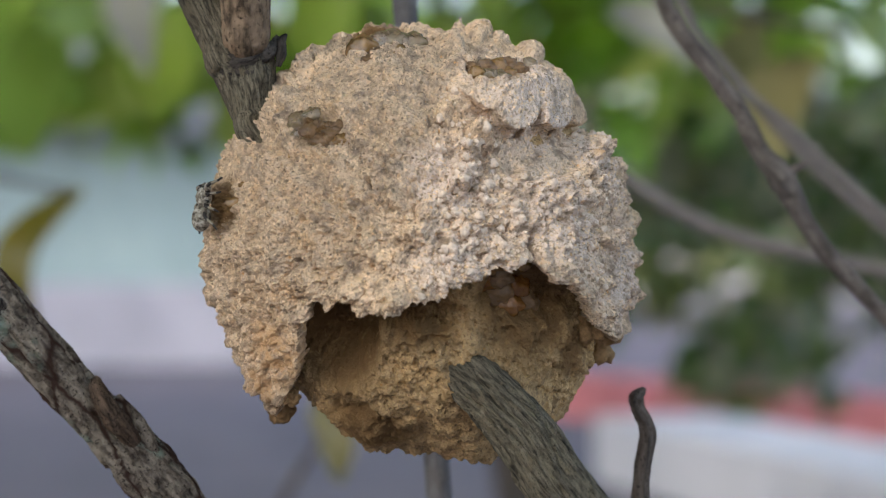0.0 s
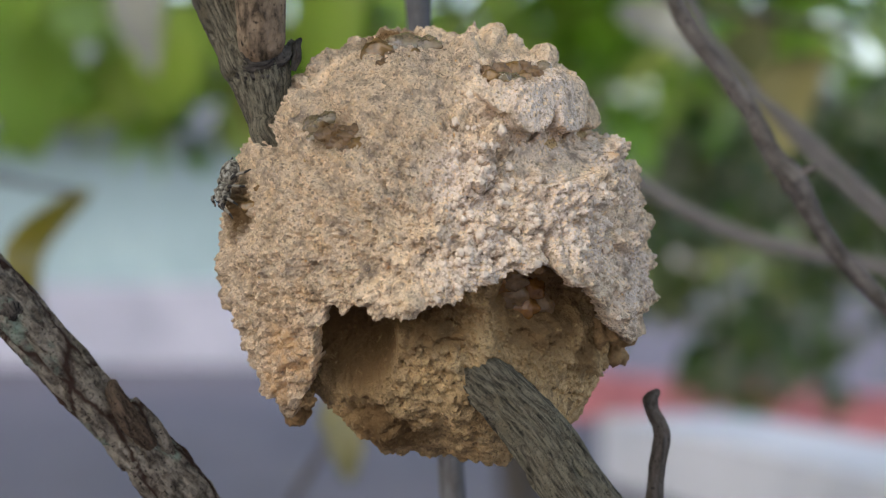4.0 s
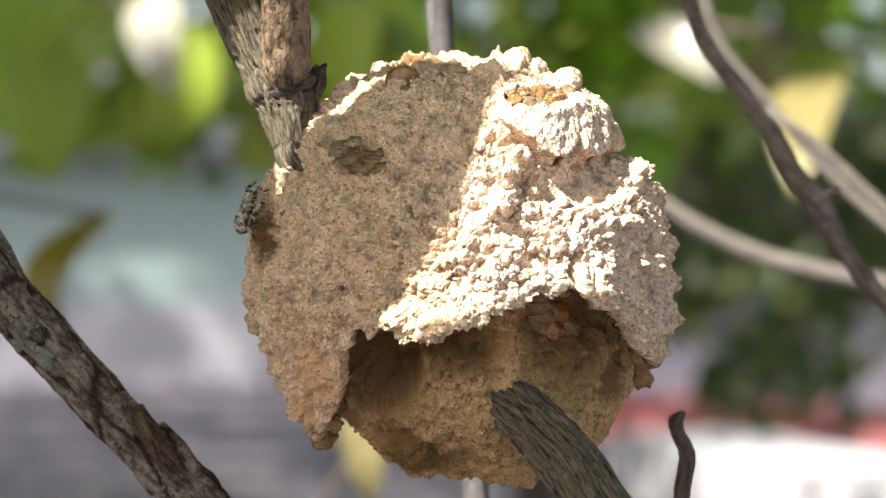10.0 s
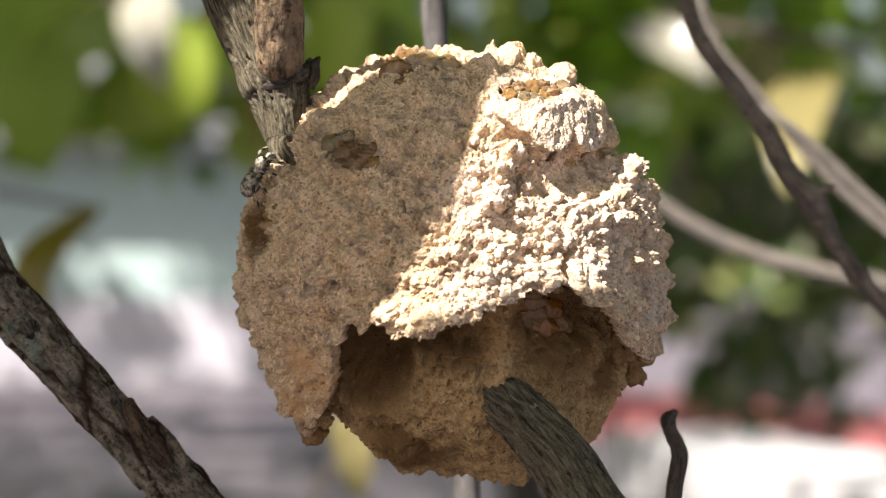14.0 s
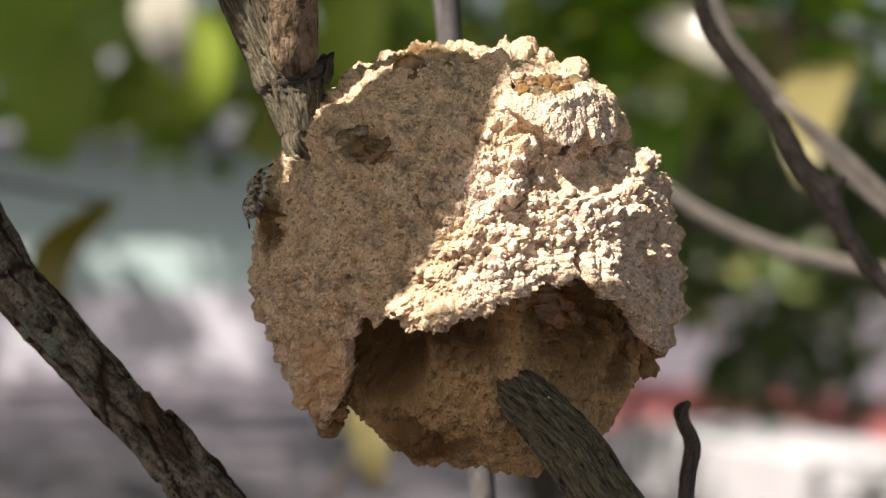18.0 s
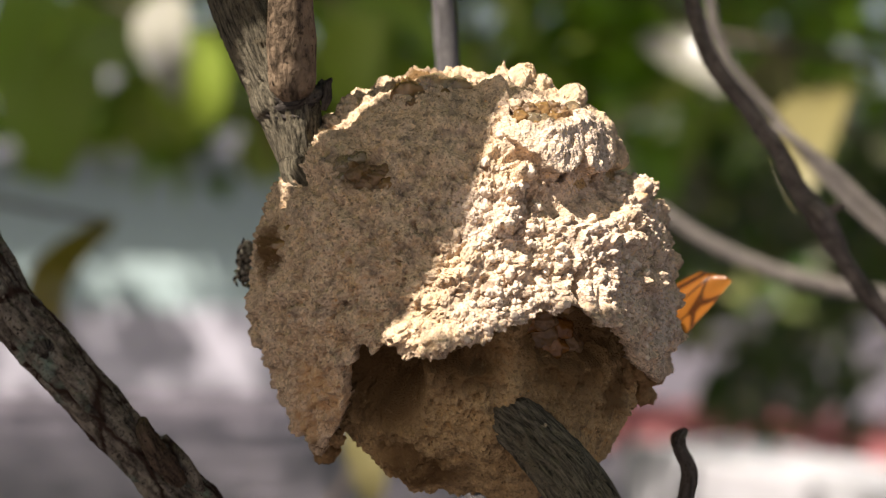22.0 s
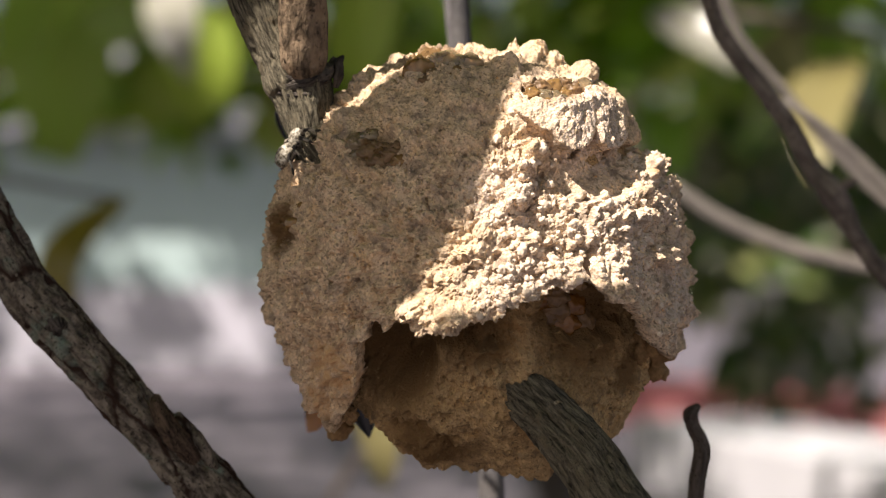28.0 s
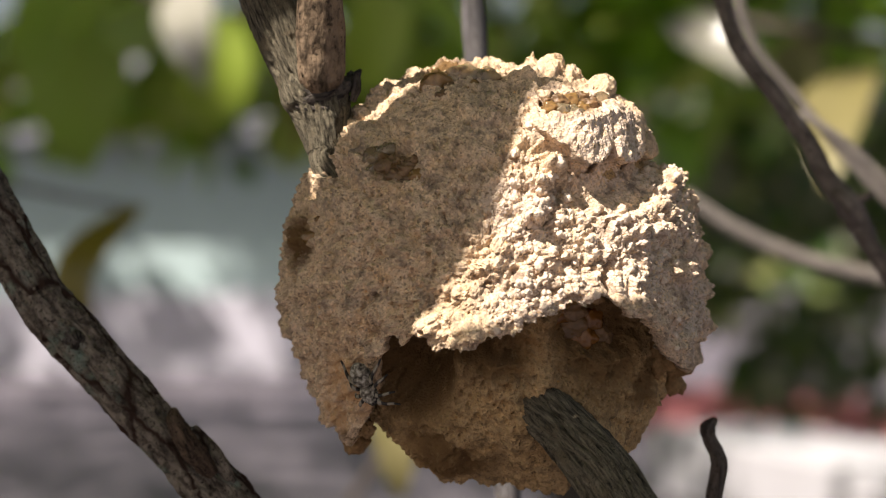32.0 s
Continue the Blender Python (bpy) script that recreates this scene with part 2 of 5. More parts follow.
def hashed(ix, iy, iz, seed):
    n = (ix * 374761393 + iy * 668265263 + iz * 2147483647 + seed * 974634777) & 0xFFFFFFFF
    n = ((n ^ (n >> 13)) * 1274126177) & 0xFFFFFFFF
    n = ((n ^ (n >> 16)) * 2246822519) & 0xFFFFFFFF
    return ((n ^ (n >> 15)) & 0xFFFFFF) / float(0x1000000)


def vnoise(p, seed=0):
    i = np.floor(p).astype(np.int64)
    f = p - i
    f = f * f * (3 - 2 * f)
    out = 0
    for dx in (0, 1):
        for dy in (0, 1):
            for dz in (0, 1):
                w = (f[:, 0] if dx else 1 - f[:, 0]) * (f[:, 1] if dy else 1 - f[:, 1]) * (f[:, 2] if dz else 1 - f[:, 2])
                out = out + w * hashed(i[:, 0] + dx, i[:, 1] + dy, i[:, 2] + dz, seed)
    return out


def fbm(p, octaves=4, seed=0):
    out, amp, tot = 0, 1.0, 0.0
    for k in range(octaves):
        out = out + amp * vnoise(p * 2.03 ** k + 17.3 * k, seed + k)
        tot += amp
        amp *= 0.5
    return out / tot * 2 - 1


def domes(p, seed=0, fill=0.8, where=None):
    """Rounded crumbs: height 0..1 of the highest ball that covers each point of a unit lattice with shaken centres; only at the points where is true."""
    if where is not None:
        out = np.zeros(len(p))
        out[where] = domes(p[where], seed, fill)
        return out
    i = np.floor(p)
    f = (p - i).astype(np.float32)
    i = i.astype(np.int64)
    best = np.zeros(len(p), np.float32)
    for dx in (-1, 0, 1):
        for dy in (-1, 0, 1):
            for dz in (-1, 0, 1):
                n = ((i[:, 0] + dx) * 374761393 + (i[:, 1] + dy) * 668265263 + (i[:, 2] + dz) * 2147483647 + seed * 974634777) & 0xFFFFFFFF
                n = ((n ^ (n >> 13)) * 1274126177) & 0xFFFFFFFF
                n = ((n ^ (n >> 16)) * 2246822519) & 0xFFFFFFFF
                n ^= n >> 15
                k = np.float32(1 / 127)
                r = 0.35 + 0.45 * ((n >> 21) & 127).astype(np.float32) * k
                d2 = (f[:, 0] - dx - (n & 127).astype(np.float32) * k) ** 2
                d2 += (f[:, 1] - dy - ((n >> 7) & 127).astype(np.float32) * k) ** 2
                d2 += (f[:, 2] - dz - ((n >> 14) & 127).astype(np.float32) * k) ** 2
                r2 = r * r - d2
                r2[((n * 40503 >> 8) & 127) >= fill * 128] = 0
                best = np.maximum(best, r2)
    return np.sqrt(best)


def step(x, lo, hi):
    t = np.clip((x - lo) / (hi - lo), 0, 1)
    return t * t * (3 - 2 * t)


def mesh_of(name, verts, quads, mat, smooth=True):
    me = bpy.data.meshes.new(name)
    verts, quads = np.asarray(verts, dtype=np.float32), np.asarray(quads, dtype=np.int32)
    me.vertices.add(len(verts))
    me.vertices.foreach_set("co", verts.ravel())
    k = quads.shape[1]
    me.loops.add(quads.size)
    me.loops.foreach_set("vertex_index", quads.ravel())
    me.polygons.add(len(quads))
    me.polygons.foreach_set("loop_start", np.arange(0, quads.size, k, dtype=np.int32))
    me.polygons.foreach_set("use_smooth", np.full(len(quads), smooth))
    me.update(calc_edges=True)
    me.validate()
    me.materials.append(mat)
    return me


def part(name, me, parent, label="", m=None):
    ob = new(name, me)
    ob.parent = parent
    if m is not None:
        ob.matrix_basis = m
    if label:
        ob["label"] = label
    return ob


def from_bm(name, bm, mat, smooth=True):
    me = bpy.data.meshes.new(name)
    bm.normal_update()
    bm.to_mesh(me)
    bm.free()
    for p in me.polygons:
        p.use_smooth = smooth
    me.materials.append(mat)
    return me


DEEP = 1.626


def spot(h, v, d):
    """A place h and v thousandths of d to the right of and above the first eye, and DEEP times d metres ahead."""
    return Vector((h * d / 1000, d * DEEP, EYE + v * d / 1000))


# ---- the nest ----
CENTRE = Vector((-44 * U, REACH * U, EYE + 21 * U))


def globe(n, front, back, split=1.75):
    """Rings round the axis that points at the viewer: directions and quads."""
    phi = np.concatenate([np.linspace(0.004, split, front), np.linspace(split, math.pi - 0.004, back + 1)[1:]])
    th = np.linspace(0, 2 * math.pi, n, endpoint=False)
    P, T = np.meshgrid(phi, th, indexing="ij")
    d = np.stack([np.sin(P) * np.cos(T), -np.cos(P), np.sin(P) * np.sin(T)], -1).reshape(-1, 3)
    r, c = np.meshgrid(np.arange(len(phi) - 1), np.arange(n), indexing="ij")
    a, b = r * n + c, r * n + (c + 1) % n
    q = np.stack([a, b, b + n, a + n], -1).reshape(-1, 4)
    return d, q


def ell(a, b, ca, cb, ra, rb):
    """Distance from an oval's centre, 1 on its edge."""
    return np.sqrt(((a - ca) / ra) ** 2 + ((b - cb) / rb) ** 2)


# the ragged lower lip, the silhouette and the lower edge of the plate, in nest units
RIM_A = [-240, -235, -219, -206, -203, -187, -186, -173, -159, -154, -138, -131, -112, -96, -29, -20, 17, 50, 59, 129, 147, 166, 175, 198, 212, 233, 263, 277, 305, 314, 342, 365, 384]
RIM_B = [-420, -290, -262, -240, -150, -139, -116, -104, -116, -132, -125, -111, -118, -134, -134, -121, -113, -111, -93, -65, -53, -65, -51, -36, -51, -82, -76, -97, -125, -153, -181, -192, -420]
OUT_T = [-27, -20, -14, -3, 8, 20, 29, 37, 50, 56, 66, 72, 81, 87, 96, 103, 108, 118, 127, 134, 140, 149, 153, 163, 184, 198, 211, 220, 227, 240, 300]
OUT_R = [3, -3, 10, -14, -12, -16, -31, -52, -26, -14, -8, -5, -22, -26, -18, -7, -20, -11, -21, -4, -2, -34, -14, -24, -7, -6, -8, 2, -2, 0, 0]
EDGE_A = [50, 100, 126, 140, 161, 185, 194, 205, 222, 240, 246, 255, 269, 285, 300]
EDGE_B = [254, 225, 212, 190, 180, 188, 216, 190, 181, 190, 218, 194, 188, 205, 225]
# right, up, half width, height of the clods that stand out
CLODS = [(110, 183, 23, 24), (98, 150, 20, 18), (79, 99, 25, 26), (187, 108, 15, 20), (132, 160, 13, 10), (107, 366, 26, 16), (197, 318, 24, 20), (70, 372, 17, 18), (150, 352, 18, 10),
         (319, 169, 24, 20), (352, 130, 20, 16), (20, 45, 19, 10), (60, -24, 24, 14), (-110, -92, 20, 12), (-40, -96, 26, 12), (300, 66, 20, 14), (330, 0, 20, 14), (236, 112, 12, 10)]


def outline(d, tt, rr):
    ang = np.degrees(np.arctan2(d[:, 2], d[:, 0]))
    ang = np.where(ang < -30, ang + 360, ang)
    return np.interp(ang, tt, rr, period=360) * np.sqrt(np.clip(1 - d[:, 1] ** 2, 0, 1)) ** 2


def shell_mesh():
    d, q = globe(1120, 380, 30)
    base = d * np.array((380, 350, 380))
    base = base * (1 + outline(d, OUT_T, OUT_R) / 380)[:, None]
    a, b = base[:, 0] / (1 + base[:, 1] / REACH), base[:, 2] / (1 + base[:, 1] / REACH)
    front = step(-d[:, 1], -0.25, 0.1)
    p = base
    jag = fbm(p / 22, 4, 5)
    aj, bj = a + 8 * fbm(p / 20, 3, 50), b + 8 * fbm(p / 18, 3, 60)
    warp = p + 6 * np.stack([fbm(p / 18, 2, 90 + k) for k in range(3)], 1)
    # plain mud: soft swells, pressed pellets, grain and pin holes
    h = 8 * fbm(p / 120, 3, 1) + 8 * fbm(p / 46, 3, 2)
    h += 21 * domes(warp / 34, 10, 0.5) * step(fbm(p / 70, 2, 13), -0.3, 0.2)
    h += 12 * domes(warp / 16, 14, 0.55) * step(fbm(p / 45, 2, 15), -0.35, 0.15)
    h += (0.55 + 0.8 * step(fbm(p / 55, 2, 16), -0.3, 0.4)) * (7 * domes(p / 9, 11, 0.7) + 3 * domes(p / 5.5, 12, 0.7))
    h -= 9 * step(fbm(p / 13, 2, 24), 0.34, 0.52) + 6 * step(fbm(p / 7, 2, 25), 0.36, 0.55)
    tilt = np.stack([(p[:, 0] + 0.35 * p[:, 2]) / 46, p[:, 1] / 30, (p[:, 2] - 0.35 * p[:, 0]) / 15], 1)
    h += 7 * np.abs(fbm(tilt, 2, 18)) * step(-a, -60, 120)
    # crumbly right-hand side
    crumb = np.clip(step(aj, -10, 90) * step(-bj, -330, -200) + step(-bj, 0, 60) * 0.6, 0, 1) * (0.5 + 0.5 * step(fbm(p / 50, 3, 21), -0.3, 0.15))
    bay = (1 - step(ell(aj, bj, 216, 138, 80, 50), 0.75, 1.05)) * front
    bay2 = (1 - step(ell(aj, bj, 96, 50, 34, 20), 0.7, 1.1)) * front
    crumb *= (1 - bay) * (1 - 0.8 * bay2)
    on = crumb > 0.02
    h += crumb * (17 * domes(warp / 46, 31, 0.6, on) + 21 * domes(warp / 27, 32, 0.65, on) + 9 * domes(warp / 15, 33, 0.7, on) + 3 * domes(p / 8, 34, 0.7, on) - 14)
    # the plate above the bay, with its lobed lower edge
    edge = np.interp(a + 3 * jag, EDGE_A, EDGE_B) + 8 + 5 * jag
    plate = step(b, edge - 1.5, edge + 1.5) * (1 - step(ell(a, b, 180, 275, 142, 128), 0.8, 1.08)) * step(aj, 48, 112)
    on = plate > 0
    top = 40 * step(b, 325, 240) + 9 * domes(warp / 30, 41, 0.7, on) + 6 * domes(p / 12, 42, 0.7, on) + 4 * domes(p / 6, 44, 0.7, on) + 6 * jag
    h += plate * front * (0.2 * h + top - h)
    h -= front * 20 * np.exp(-((b - edge + 10) / 9) ** 2) * (1 - plate) * step(aj, 104, 130) * (1 - step(aj, 285, 305))
    h += bay * (0.35 * h - 18 - h) + 0.8 * bay2 * (0.3 * h - 9 - h)
    # ridge beside the hollow, hollow and its raised rim
    h += front * 15 * np.exp(-((aj - 68) / 15) ** 2 - ((bj - 318) / 50) ** 2)
    hollow = 1 - step(ell(aj, bj, 136, 283, 56, 24), 0.62, 1.0)
    h += front * hollow * (-6 + 12 * domes(p / 18, 43, 0.8, hollow > 0) - h)
    h += front * 4 * np.exp(-((ell(a, b, 140, 276, 66, 36) - 1) / 0.16) ** 2) * step(aj, 90, 160)
    # flake with a crack beside it
    flake = step(aj, 198, 206) * (1 - step(aj, 258, 280)) * step(bj, -95, -80) * (1 - step(bj, 90, 118))
    h += front * flake * 15
    h -= front * 52 * np.exp(-((a - 205 - 3 * np.sin(b / 11)) / 4.6) ** 2) * step(b, -95, -78) * (1 - step(b, 16, 30))
    h -= front * 16 * np.exp(-((a - 80 - 0.45 * (304 - b)) / 3.2) ** 2) * step(b, 255, 262) * (1 - step(b, 300, 312))
    for ca, cb, r, tall in CLODS:
        h += front * 1.35 * tall * np.sqrt(np.clip(1 - (ell(aj, bj, ca, cb, r, r * 0.9)) ** 2, 0, 1))
    # old cell plugs, sunk and lumpy
    for ca, cb, ra, rb, deep in ((-180, 195, 62, 50, 20), (-72, 342, 56, 34, 12), (-330, 52, 30, 56, 9)):
        m = 1 - step(ell(aj, bj, ca, cb, ra, rb), 0.5, 1.1)
        h += front * m * (-deep + 20 * domes(warp / 26, 71, 0.8, m > 0) + 8 * domes(p / 11, 72, 0.8, m > 0))
    # pits
    for ca, cb, r, deep in ((45, -4, 10, 22), (58, 20, 7, 12), (70, 80, 8, 14), (-58, -62, 5, 8), (150, 88, 6, 10), (5, 60, 4, 8), (118, -40, 7, 11), (250, 62, 6, 10), (184, 84, 7, 12), (300, 100, 6, 12), (276, 190, 6, 14)):
        h -= front * deep * np.exp(-(((a - ca) ** 2 + (b - cb) ** 2) / (r * r)))
    rim = np.interp(a + 4 * jag, RIM_A, RIM_B, left=-900, right=-900) + 9 * jag + 5 * fbm(p / 7, 2, 8)
    h += front * 8 * np.exp(-((b - rim - 18) / 22) ** 2)
    h += front * 12 * np.exp(-(((a + 252) / 24) ** 2 + ((b + 285) / 24) ** 2))
    pos = base * (1 + h / 380)[:, None]
    pos[:, 2] -= front * plate * 27 * np.exp(-np.clip(b - edge, 0, 200) / 30)
    # the lip flares out as a steep curtain
    pos[:, 1] -= front * 112 * step(-b, -110, 265) * step(a, -210, -40) * (1 - step(a, 250, 372))
    gone = (b < rim) & (base[:, 1] < 60)
    gone |= (base[:, 1] >= 60) & (b < -235 + 20 * fbm(p / 30, 3, 9))
    keep = ~gone[q].any(1)
    near = (np.abs(b - rim) < 85)[q].any(1) & keep
    inner = pos * (1 - (24 + 5 * fbm(p / 25, 3, 15)) / 380)[:, None]
    n = len(pos)
    # walls along the open edge
    e = np.concatenate([q[:, [i, (i + 1) % 4]] for i in range(4)])
    own = np.tile(keep, 4)
    key = np.sort(e, 1)
    key = key[:, 0] * n + key[:, 1]
    ek, ee = key[own], e[own]
    _, idx, cnt = np.unique(ek, return_index=True, return_counts=True)
    open_e = ee[idx[cnt == 1]]
    wall = np.stack([open_e[:, 1], open_e[:, 0], open_e[:, 0] + n, open_e[:, 1] + n], 1)
    quads = np.concatenate([q[keep], q[near][:, ::-1] + n, wall])
    verts = np.concatenate([pos, inner])
    used = np.zeros(len(verts), bool)
    used[quads] = True
    where = np.cumsum(used) - 1
    # seats for loose crumbs on the lumpy side
    ok = np.nonzero((crumb > 0.4) & (front > 0.6) & (b > rim + 12) & (bay < 0.2) & (plate < 0.2) & (a > 0) & (a < 330))[0]
    seats = pos[np.random.default_rng(77).choice(ok, 260, replace=False)]
    return mesh_of("shell", verts[used] * U, where[quads], MUD_SHELL), seats


CORE_T = [180, 215, 233, 255, 273, 288, 311, 323, 345]
CORE_R = [-60, -50, -38, -8, 0, 24, 24, 14, -6]


def core_mesh():
    d, q = globe(800, 270, 30)
    low = step(-d[:, 2], 0.28, 0.8)
    base = d * (328 + 42 * low)[:, None] * np.array((1, 0.94, 1))
    base = base * (1 + outline(d, CORE_T, CORE_R) * step(-d[:, 2], 0.0, 0.3) / 380)[:, None]
    a, b = base[:, 0] / (1 + base[:, 1] / REACH), base[:, 2] / (1 + base[:, 1] / REACH)
    p = base
    aj, bj = a + 10 * fbm(p / 25, 3, 150), b + 10 * fbm(p / 25, 3, 160)
    front = step(-d[:, 1], -0.2, 0.1)
    seen = (d[:, 1] < 0.3) & (d[:, 2] < 0.2)
    warp = p + 6 * np.stack([fbm(p / 18, 2, 190 + k) for k in range(3)], 1)
    h = 8 * fbm(p / 90, 3, 101) + 9 * fbm(p / 40, 3, 102)
    h += 12 * domes(warp / 32, 112, 0.5, seen) + 8 * domes(warp / 15, 111, 0.45, seen) + 5 * domes(p / 8, 113, 0.6, seen) + 3 * domes(p / 5, 114, 0.6, seen)
    h -= 8 * step(fbm(p / 12, 2, 103), 0.36, 0.52) + 5 * step(fbm(p / 6.5, 2, 104), 0.38, 0.55)
    for ca, cb, ra, rb, deep in ((-138, -180, 76, 84, 118), (-60, -132, 60, 26, 36), (30, -132, 64, 26, 34), (190, -108, 96, 50, 42), (150, -165, 26, 22, 12)):
        m = 1 - step(ell(aj, bj, ca, cb, ra, rb), 0.55, 1.1)
        h -= front * m * (deep - 14 * domes(warp / 28, 121, 0.7, m > 0))
    # brown folds at the lower left
    h += front * 12 * np.sin((bj + 0.5 * aj) / 9 + 3 * fbm(p / 40, 2, 105)) * np.exp(-(((a + 95) / 60) ** 2 + ((b + 298) / 42) ** 2))
    # mud drawn out round the twig, torn where it ends
    along, across = (a - 60) * 0.6 - (b + 215) * 0.8, (a - 60) * 0.8 + (b + 215) * 0.6
    h += front * (24 + 20 * fbm(p / 16, 3, 106)) * np.exp(-(across / 72) ** 2) * (1 - step(along, -5, 60 + 0.5 * np.abs(across)))
    h += front * 12 * np.exp(-(((np.abs(across) - 62) / 22) ** 2)) * step(along, 0, 60)
    h += 16 * np.exp(-(((a + 78) / 20) ** 2 + ((b + 345) / 18) ** 2))
    pos = base * (1 + h / 360)[:, None]
    return mesh_of("core", pos * U, q, MUD_CORE)


def drop_mesh(name, mat, rx, ry, rz, seed, rough=0.18, fine=4):
    bm = bmesh.new()
    bmesh.ops.create_icosphere(bm, subdivisions=fine, radius=1)
    for v in bm.verts:
        k = 1 + rough * noise.noise(v.co * 1.6 + Vector((seed, 0, 0))) + rough * 0.5 * noise.noise(v.co * 4 + Vector((0, seed, 0)))
        v.co = Vector((v.co.x * rx, v.co.y * ry, v.co.z * rz)) * k * U
    return from_bm(name, bm, mat)


def on_shell(a, b, lift=0):
    """A place on the nest's front at a to the right and b up, in nest units, from the nest's centre."""
    y = -math.sqrt(max(0, 1 - (a * a + b * b) / 380 ** 2)) * 350
    for _ in range(3):
        s = 1 + y / REACH
        y = -math.sqrt(max(0, 1 - ((a * s) ** 2 + (b * s) ** 2) / 380 ** 2)) * 350
    s = 1 + y / REACH
    v = Vector((a * s, y, b * s))
    return v + v.normalized() * lift


def build_nest():
    nest = tagged(new("mud_nest"), "rounded crumbly tan mud nest with broken underside round a twig", "wasp nest")
    nest.location = CENTRE
    shell, seats = shell_mesh()
    part("shell", shell, nest, "dry tan mud shell with ragged lower lip")
    rnd = random.Random(9)
    forms = [drop_mesh("crumb", MUD_CRUMB, 1, 0.85, 0.9, 3.7 * k, 0.55, 3) for k in range(8)]
    for i, v in enumerate(seats):
        r = rnd.choice((3, 4, 4, 5, 5, 6, 7, 8))
        turn = Euler([rnd.uniform(0, 6.28) for _ in range(3)]).to_matrix().to_4x4()
        part("crumb", forms[i % 8], nest, "", Matrix.Translation(Vector(v) * U * (1 - 0.15 * r / 380)) @ turn @ Matrix.Scale(r, 4))
    part("core", core_mesh(), nest, "inner mud cells stained brown")
    rnd = random.Random(4)
    lumps = [(-208, 208, 28, "c"), (-186, 220, 20, "c"), (-188, 190, 17, "b"), (-170, 176, 19, "b"), (-150, 186, 17, "b"), (-128, 174, 18, "a"), (-150, 160, 15, "b"), (-215, 184, 13, "c"), (-166, 198, 14, "b"), (-140, 200, 12, "b"), (-196, 168, 14, "b"),
             (-98, 338, 30, "a"), (-70, 332, 20, "b"), (-84, 318, 16, "b"), (-30, 338, 15, "a"), (-52, 352, 34, "c"), (-12, 354, 26, "c"),
             (104, 284, 15, "a"), (126, 278, 17, "c"), (146, 274, 16, "c"), (162, 282, 16, "a"), (176, 290, 14, "b"), (118, 294, 15, "b"), (142, 296, 17, "a"), (160, 300, 14, "b"), (98, 296, 12, "b"), (112, 268, 12, "a"), (134, 264, 13, "a"), (192, 300, 18, "c"), (186, 286, 11, "b"),
             (198, -52, 14, "a"), (-252, -300, 17, "a"), (-325, 60, 15, "a"), (-315, 92, 12, "a")]
    for a, b, r, k in lumps:
        me = drop_mesh("resin_drop", {"a": AMBER, "b": BROWN}.get(k, CLEAR), r * rnd.uniform(0.9, 1.3), r * 0.6, r * rnd.uniform(0.7, 1.0), rnd.uniform(0, 50), 0.45 if k == "b" else 0.25)
        part("resin_drop", me, nest, {"a": "amber resin lump", "b": "crusted brown resin lump"}.get(k, "clear glossy resin drop"), Matrix.Translation(on_shell(a, b, 3 if 90 < a < 200 and 250 < b < 310 else rnd.choice((-18, -15, -12, -9))) * U))
    for a, b, deep, r, mat in ((150, -92, -66, 26, DARK_RESIN), (176, -118, -78, 30, BROWN), (216, -112, -78, 28, DARK_RESIN), (236, -146, -74, 24, BROWN), (196, -150, -66, 24, DARK_RESIN), (170, -84, -50, 20, BROWN), (30, -138, -74, 26, BROWN), (-30, -150, -80, 28, BROWN), (62, -130, -68, 20, BROWN), (2, -132, -66, 18, BROWN)):
        me = drop_mesh("resin_lump", mat, r * 1.1, r * 0.6, r * 0.85, rnd.uniform(0, 50), 0.35)
        part("resin_lump", me, nest, "amber-brown resin in an opened cell", Matrix.Translation(on_shell(a, b, deep) * U))
    for a, b, lift, r in ((-248, -304, -10, 25), (-225, -286, -6, 15), (338, -192, -22, 34), (318, -176, -26, 24)):
        part("mud_chip", drop_mesh("mud_chip", CHIP, r, r * 0.9, r, a * 0.7, 0.7), nest, "dark hanging chip of mud", Matrix.Translation(on_shell(a, b, lift) * U))
    return nest


build_nest()

# ---- branches ----


